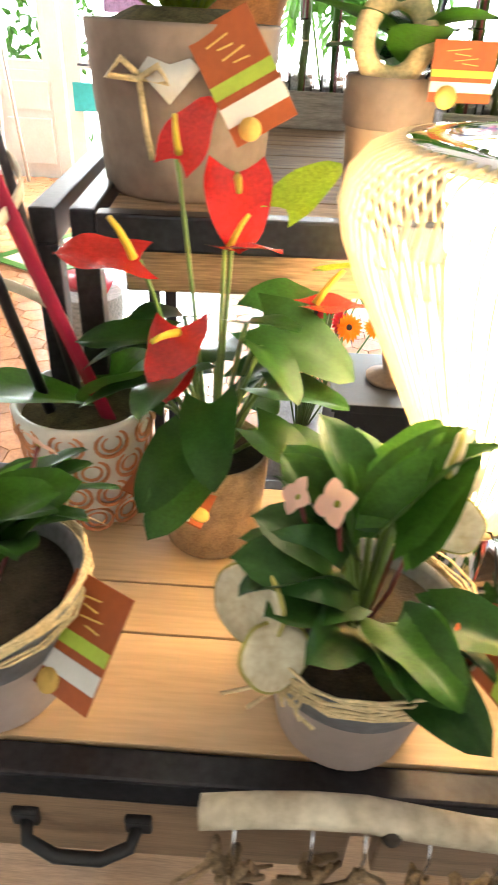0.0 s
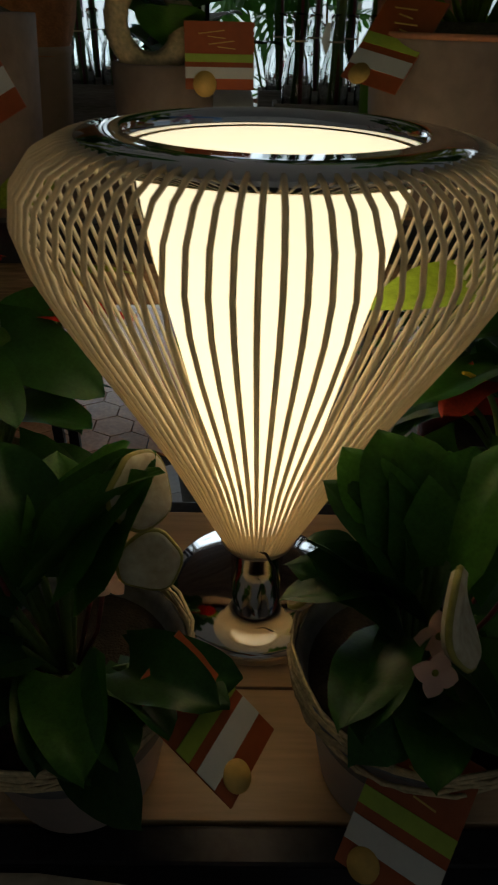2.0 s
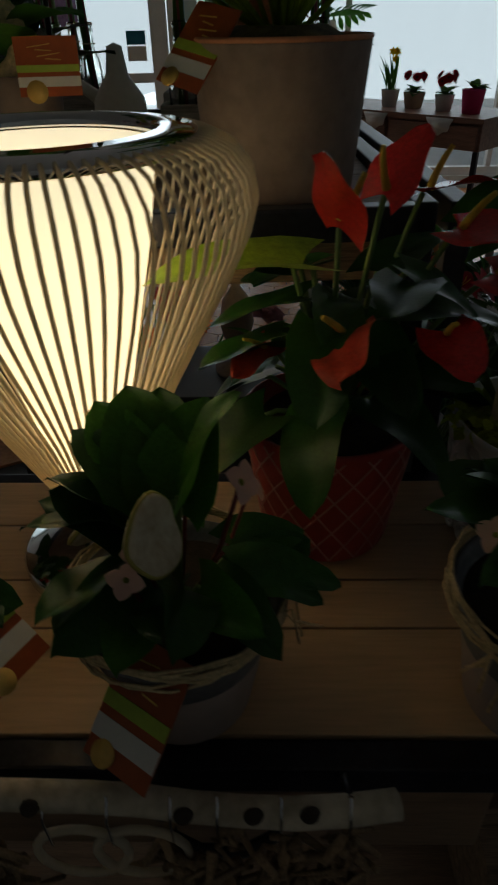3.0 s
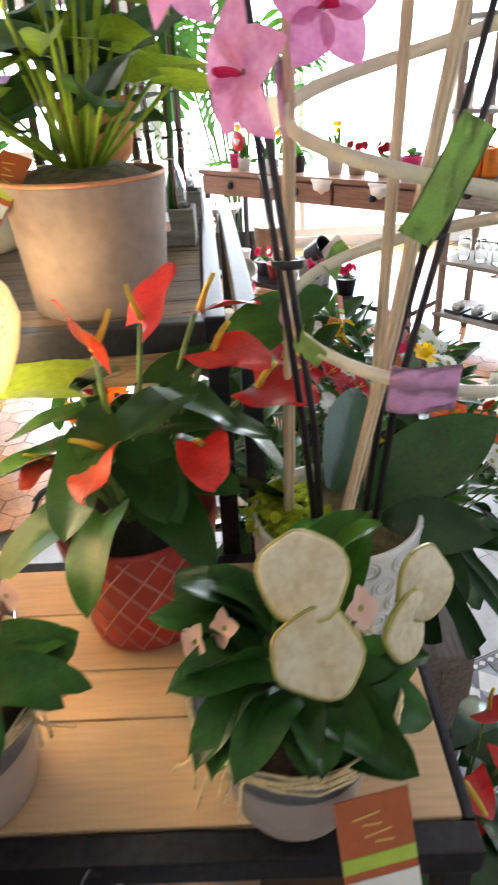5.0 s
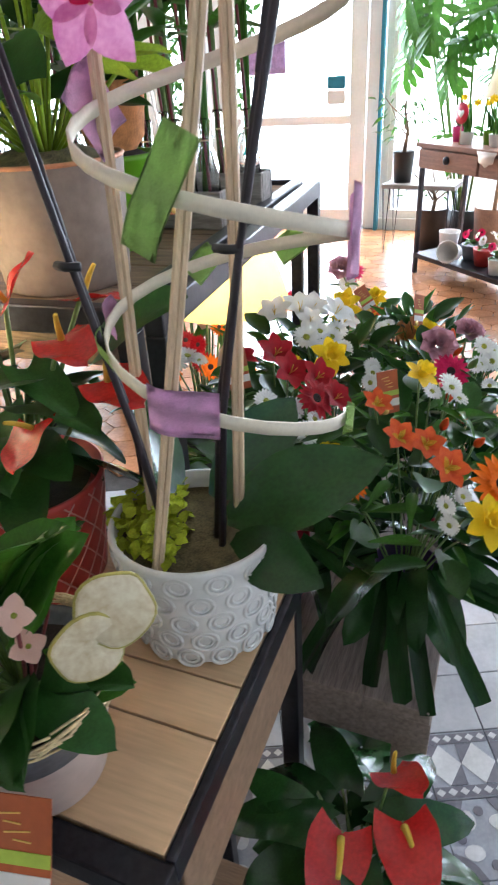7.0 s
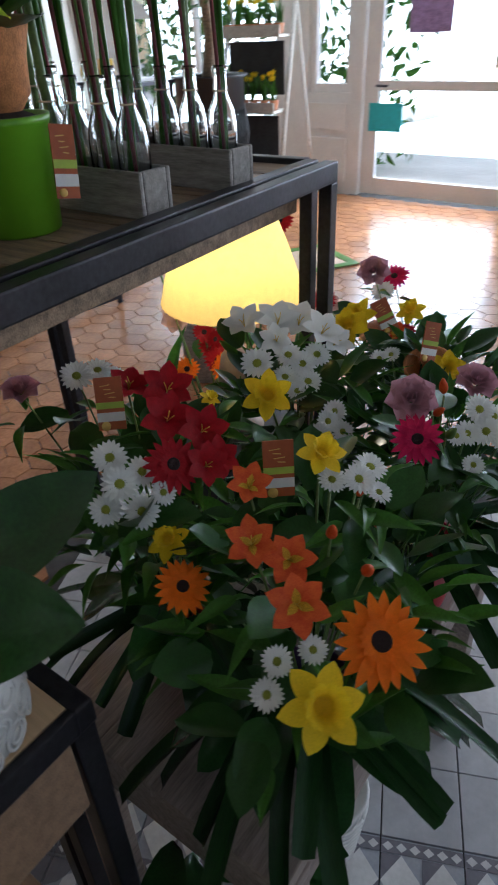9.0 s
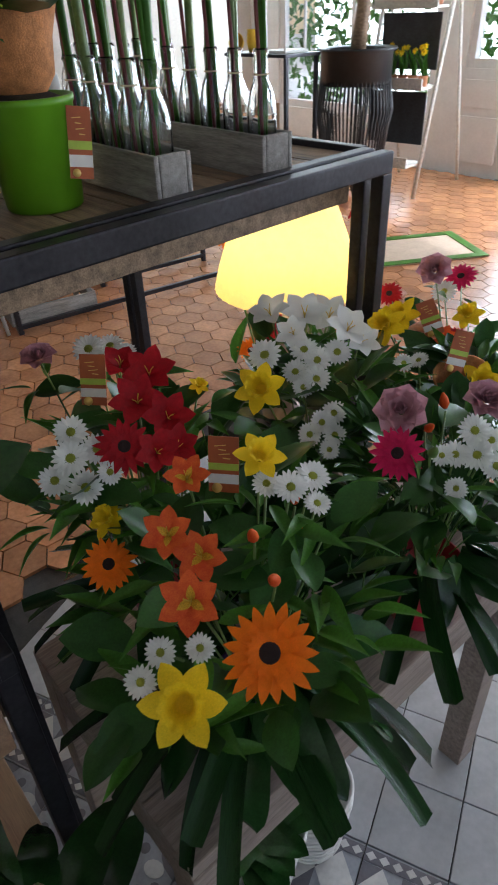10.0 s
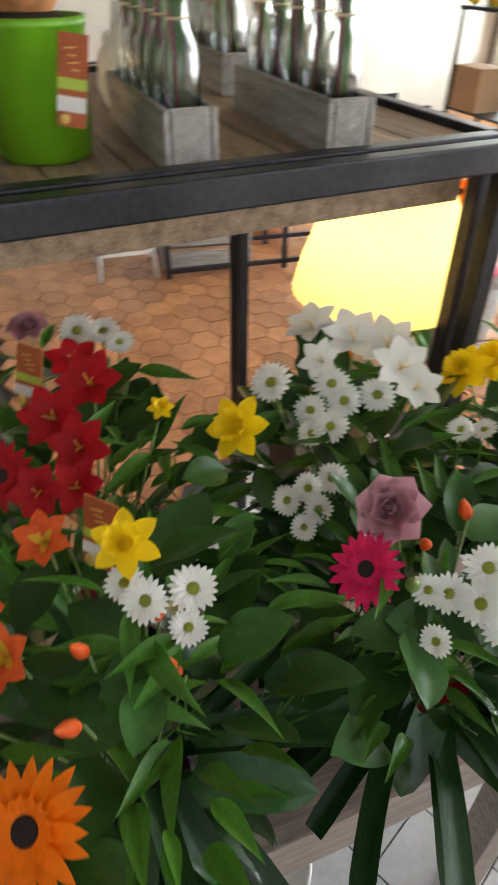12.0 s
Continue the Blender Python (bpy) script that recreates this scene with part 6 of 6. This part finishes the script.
# ladder shelf with daffodil trays
_t = thing("ladder_shelf", "whitewashed folding ladder shelf with chalkboard panels", "shelf", -2.92, 5.55, 0, 8)
for _x in (-0.33, 0.33):
    part("rail", tube([(_x, -0.15, 0.0), (_x, 0.05, 0.9), (_x, 0.26, 1.75)], 0.022, 4), WHITEWOOD, _t)
    part("back_rail", tube([(_x, 0.75, 0.0), (_x, 0.5, 0.9), (_x, 0.28, 1.7)], 0.018, 4), WHITEWOOD, _t)
for _k, (_y, _z) in enumerate(((-0.12, 0.28), (0.02, 0.88), (0.15, 1.46))):
    part("tray", box(0.62, 0.28, 0.02, 0, _y - 0.04, _z), WHITEWOOD, _t, smooth=False)
    part("tray_front", box(0.62, 0.016, 0.09, 0, _y - 0.18, _z), WHITEWOOD, _t, smooth=False)
    if _k:
        part("chalkboard", box(0.56, 0.012, 0.42, 0, _y - 0.02, _z - 0.45, m=None), CHALK, _t, "black chalkboard panel", smooth=False)
LM = pose(-2.92, 5.55, 0, 0, 0, 8)
for _k in range(12):
    _i, _j = _k % 6, _k // 6
    _q = LM @ Vector((-0.25 + 0.1 * _i, -0.04 + 0.13 * _j, 0.902 + 0.58 * _j))
    small_pot(*_q, 0.045, 0.08, RINGORANGE, "small orange pot of dwarf daffodils", "bulbs", 200 + _k)

# slatted planter with a tree
_t = thing("slatted_planter", "black slatted planter holding a small tree", "planter", -3.0, 5.05, 0)
part("drum", lathe([(0, 0.95), (0.3, 0.95), (0.3, 1.18), (0.335, 1.2), (0.33, 1.215), (0.27, 1.2), (0.26, 1.1), (0, 1.1)], 40), BLACK, _t)
_me = mesh_of(tube([(0.29, 0, 1.0), (0.33, 0, 0.75), (0.3, 0, 0.6), (0.24, 0, 0.02)], 0.008, 5), BLACK)
for _k in range(56):
    link("slat", _me, _t, "", pose(0, 0, 0, 0, 0, _k * 360 / 56))
part("trunk", tube([(0, 0, 1.1), (0.05, 0, 1.5), (-0.03, 0, 2.0), (0.05, 0, 2.5)], 0.07, 9, taper=0.4), OLDWOOD, _t)
_r = random.Random(80)
for _k in range(150):
    _a = _r.uniform(0, 6.28)
    leaf(_t, LANCE[_k % 2], (math.cos(_a) * _r.uniform(0.05, 0.45), math.sin(_a) * _r.uniform(0.05, 0.45), _r.uniform(1.6, 2.6)), (math.cos(_a), math.sin(_a), _r.uniform(-0.8, 0.5)), _r.uniform(0.12, 0.2))

# black shelf with lantern and yellow pots
_t = thing("black_stand", "black iron stand with carton and dark bin", "stand", -3.45, 4.5, 0)
part("top", box(0.75, 0.4, 0.025, 0, 0, 1.18), STEEL, _t, smooth=False)
for _x in (-0.35, 0.35):
    for _y in (-0.17, 0.17):
        part("leg", box(0.03, 0.03, 1.18, _x, _y), STEEL, _t, smooth=False)
part("shelf", box(0.7, 0.36, 0.02, 0, 0, 0.5), STEEL, _t, smooth=False)
_t = thing("lantern", "white framed glass lantern on the black stand", "lantern", -3.28, 4.5, 1.206)
for _x in (-0.11, 0.11):
    for _y in (-0.11, 0.11):
        part("post", box(0.018, 0.018, 0.42, _x, _y), WHITE, _t, smooth=False)
part("base", box(0.26, 0.26, 0.02), WHITE, _t, smooth=False)
part("roof", lathe([(0.19, 0.42), (0.12, 0.5), (0.03, 0.56), (0, 0.56)], 4), WHITE, _t, smooth=False)
for _k, (_x, _rx) in enumerate(((-3.6, 0), (-3.72, 80))):
    _p = thing("yellow_pot", "ribbed yellow ceramic pot on the black stand", "pot", _x, 4.45 - 0.1 * _k, 1.206 + 0.06 * _k)
    part("pot", lathe([(0, 0), (0.05, 0), (0.065, 0.06), (0.06, 0.16), (0.055, 0.16), (0.05, 0.02), (0, 0.02)], 26), SPADIX, _p, "", pose(0, 0, 0, _rx, 0, 50))
_t = thing("carton", "plain brown cardboard box on the stand's shelf", "box", -3.6, 4.45, 0.521)
part("box", box(0.32, 0.26, 0.3), CARTON, _t, smooth=False)

# crates and rack under the high table, further back
_t = thing("slatted_crate", "grey slatted wooden crate on the terracotta floor", "crate", -2.58, 1.78, 0, 82)
for _k in range(3):
    for _y in (-0.16, 0.16):
        part("slat", box(0.5, 0.014, 0.1, 0, _y, 0.03 + 0.135 * _k), GREYWOOD, _t, smooth=False)
    for _x in (-0.257, 0.257):
        part("slat", box(0.014, 0.33, 0.1, _x, 0, 0.03 + 0.135 * _k), GREYWOOD, _t, smooth=False)
for _x in (-0.23, 0.23):
    for _y in (-0.135, 0.135):
        part("post", box(0.03, 0.03, 0.42, _x, _y), GREYWOOD, _t, smooth=False)
_t = thing("iron_rack", "low black iron rack with open frames", "rack", -2.52, 2.28, 0, 84)
for _x in (-0.75, -0.05, 0.75):
    for _y in (-0.2, 0.2):
        part("post", box(0.028, 0.028, 0.85, _x, _y), STEEL, _t, smooth=False)
for _z in (0.03, 0.82):
    for _y in (-0.2, 0.2):
        part("bar", box(1.5, 0.026, 0.026, 0, _y, _z), STEEL, _t, smooth=False)
_t = thing("pink_pot", "tall pale pink pot on the floor", "pot", -3.05, 2.42, 0)
part("pot", lathe([(0, 0), (0.1, 0), (0.13, 0.36), (0.12, 0.36), (0, 0.3)], 28), ROSEPETAL, _t)
_t = thing("red_bow_pot", "grey patterned pot with a red bow on the floor", "pot", -1.05, 2.5, 0.0)
part("pot", lathe([(0, 0), (0.12, 0), (0.15, 0.4), (0.14, 0.4), (0, 0.35)], 28), GREYWOOD, _t)
part("bow", lathe([(0, 0.41), (0.1, 0.42), (0.12, 0.47), (0, 0.5)], 12, wobble=0.2), REDVASE, _t)
_t = thing("stool", "white painted metal stool on the floor", "stool", -2.62, 1.31, 0, 84)
part("seat", box(0.3, 0.3, 0.02, 0, 0, 0.45), BLACK, _t, smooth=False)
for _x in (-0.13, 0.13):
    for _y in (-0.13, 0.13):
        part("leg", tube([(_x, _y, 0.45), (_x * 1.25, _y * 1.25, 0)], 0.011, 6), WHITE, _t)
part("rail", box(0.3, 0.02, 0.02, 0, -0.145, 0.14), WHITE, _t, smooth=False)
_t = thing("door_mat", "pale door mat with a green leafy border", "mat", -1.7, 4.25, 0.0, 60)
part("mat", box(0.95, 0.6, 0.008, 0, 0, 0.0), TAN, _t, smooth=False)
_b = box(0.95, 0.07, 0.004, 0, -0.265, 0.009, 0)
box(0.95, 0.07, 0.004, 0, 0.265, 0.009, 0, _b)
box(0.07, 0.46, 0.004, -0.44, 0, 0.009, 0, _b)
box(0.07, 0.46, 0.004, 0.44, 0, 0.009, 0, _b)
part("border", _b, LEAF2, _t, "green border", smooth=False)
# cut flowers standing behind the high table's end
_t = thing("tall_flower_bucket", "bucket of tall orange, pink and red cut flowers", "flower bucket", -0.10, 1.46, 0)
part("bucket", lathe([(0, 0), (0.1, 0), (0.14, 0.45), (0.13, 0.45), (0, 0.4)], 28), POTZINC, _t)
_r = random.Random(90)
_e = []
for _k in range(26):
    _p = Vector((_r.gauss(0, 0.09), _r.gauss(0, 0.08), _r.uniform(0.75, 1.15)))
    flower(_t, "gerbera" if _k % 3 else "rose", _p, (_r.gauss(0.5, 0.4), -0.8, 0.5), _r.uniform(0.026, 0.042), 0, ("magenta", "orange", "red")[_k % 3] if _k % 3 else "pink")
    _e.append(_p)
stems_part(_t, _e, (0, 0, 0.4), 0.003, STEM, 0)
for _k in range(12):
    leaf(_t, LANCE[_k % 2], (_r.gauss(0, 0.08), _r.gauss(0, 0.08), _r.uniform(0.6, 1.0)), (_r.gauss(0, 0.4), _r.gauss(0, 0.4), 1), 0.16)
# hedge outside the left window
_b = bmesh.new()
_r = random.Random(95)
for _k in range(2600):
    blade(_r.uniform(0.12, 0.22), 0.08, 0.3, 0.3, "lance", rows=3, cols=2, bm=_b, m=pose(_r.uniform(-7.5, -2.6), _r.uniform(8.0, 9.2), _r.uniform(0.0, 3.2), _r.uniform(-80, 80), _r.uniform(-60, 60), _r.uniform(0, 360)))
tagged(part("garden_foliage", _b, LEAF2), "dense green garden foliage outside the window", "foliage", kind="stuff")


# ---- floor tiles ----
FU, FV = Vector((math.cos(radians(24)), math.sin(radians(24)))), Vector((-math.sin(radians(24)), math.cos(radians(24))))
FS = 0.18
_floor = bpy.data.objects["floor"]


def tile_pose(iu, iv):
    p = FU * (1.21 + FS * (iu + 0.5)) + FV * (0.53 + FS * (iv + 0.5))
    return pose(p.x, p.y, -0.015, 0, 0, 24)


_h = FS / 2 - 0.0015
_grey = mesh_of(box(2 * _h, 2 * _h, 0.013, bevel=0.0015), GREYTILE)
_b = slab([(-_h, -_h), (_h, -_h), (_h, _h), (-_h, _h)], 0.0115)
for _k in range(2):
    _x0, _x1 = -_h + _k * _h, _h * _k
    _m = (_x0 + _x1) / 2
    slab([(_x0, 0), (_m, -_h * 0.62), (_x1, 0), (_m, _h * 0.62)], 0.001, 0.012, _b, 1)
    slab([(_m, -_h * 0.62), (_x1, -_h * 0.62), (_x1, 0)], 0.001, 0.0121, _b, 2)
    slab([(_x0, 0), (_x0, _h * 0.62), (_m, _h * 0.62)], 0.001, 0.0121, _b, 2)
for _s in (-1, 1):
    slab([(-_h, _s * _h * 0.8 - 0.014), (_h, _s * _h * 0.8 - 0.014), (_h, _s * _h * 0.8 + 0.014), (-_h, _s * _h * 0.8 + 0.014)], 0.001, 0.012, _b, 2)
    for _k in range(6):
        _c = -_h + (_k + 0.5) * _h / 3
        slab([(_c - 0.012, _s * _h * 0.8), (_c, _s * _h * 0.8 - 0.01), (_c + 0.012, _s * _h * 0.8), (_c, _s * _h * 0.8 + 0.01)], 0.0006, 0.0132, _b, 1)
_border = mesh_of(_b, TILEMID, TILEWHITE, TILEGREY)
_b = slab([(-_h, -_h), (_h, -_h), (_h, _h), (-_h, _h)], 0.0115)
for _k in range(4):
    _a = _k * math.pi / 2
    _c, _s = math.cos(_a), math.sin(_a)
    _rot = lambda pts: [(x * _c - y * _s, x * _s + y * _c) for x, y in pts]
    slab(_rot([(0.012 + 0.024 * math.cos(t) + 0.028, 0.012 + 0.018 * math.sin(t) + 0.02) for t in [i * 0.524 for i in range(12)]]), 0.001, 0.012, _b, 1)
    slab(_rot([(_h, _h), (_h - 0.06, _h), (_h - 0.045, _h - 0.03), (_h - 0.03, _h - 0.045), (_h, _h - 0.06)]), 0.001, 0.012, _b, 2)
    slab(_rot([(0.06 + 0.012 * math.cos(t), 0.012 * math.sin(t)) for t in [i * 0.628 for i in range(10)]]), 0.001, 0.012, _b, 2)
_flower = mesh_of(_b, TILEMID, TILEWHITE, TILEGREY)
for _m in (_grey, _border, _flower):
    _m.shade_flat()
for _iu in range(-7, 7):
    for _iv in range(-6, 7):
        link("tile", _grey if _iv >= 0 else _border if _iv == -1 else _flower, _floor, "", tile_pose(_iu, _iv))
# terracotta hexagons everywhere else
_b = bmesh.new()
_R = 0.095
for _i in range(52):
    for _j in range(48):
        _x = -6.0 + _i * _R * math.sqrt(3) * 1.0 + (_j % 2) * _R * math.sqrt(3) / 2 * 1.0
        _y = 0.6 + _j * _R * 1.5 * 0.88
        if _x > 3.8 or _y > 6.55:
            continue
        _u, _v = FU.dot(Vector((_x, _y))), FV.dot(Vector((_x, _y)))
        if -0.16 < _u < 2.58 and -0.62 < _v < 1.92:
            continue
        slab([(_x + (_R - 0.003) * math.cos(t), _y + (_R - 0.003) * math.sin(t) * 0.88) for t in [math.pi / 6 + k * math.pi / 3 for k in range(6)]], 0.013, -0.015, _b)
tagged(part("terracotta_tiles", _b, TERRA, _floor, "worn terracotta hexagon tiles", smooth=False), kind="stuff")
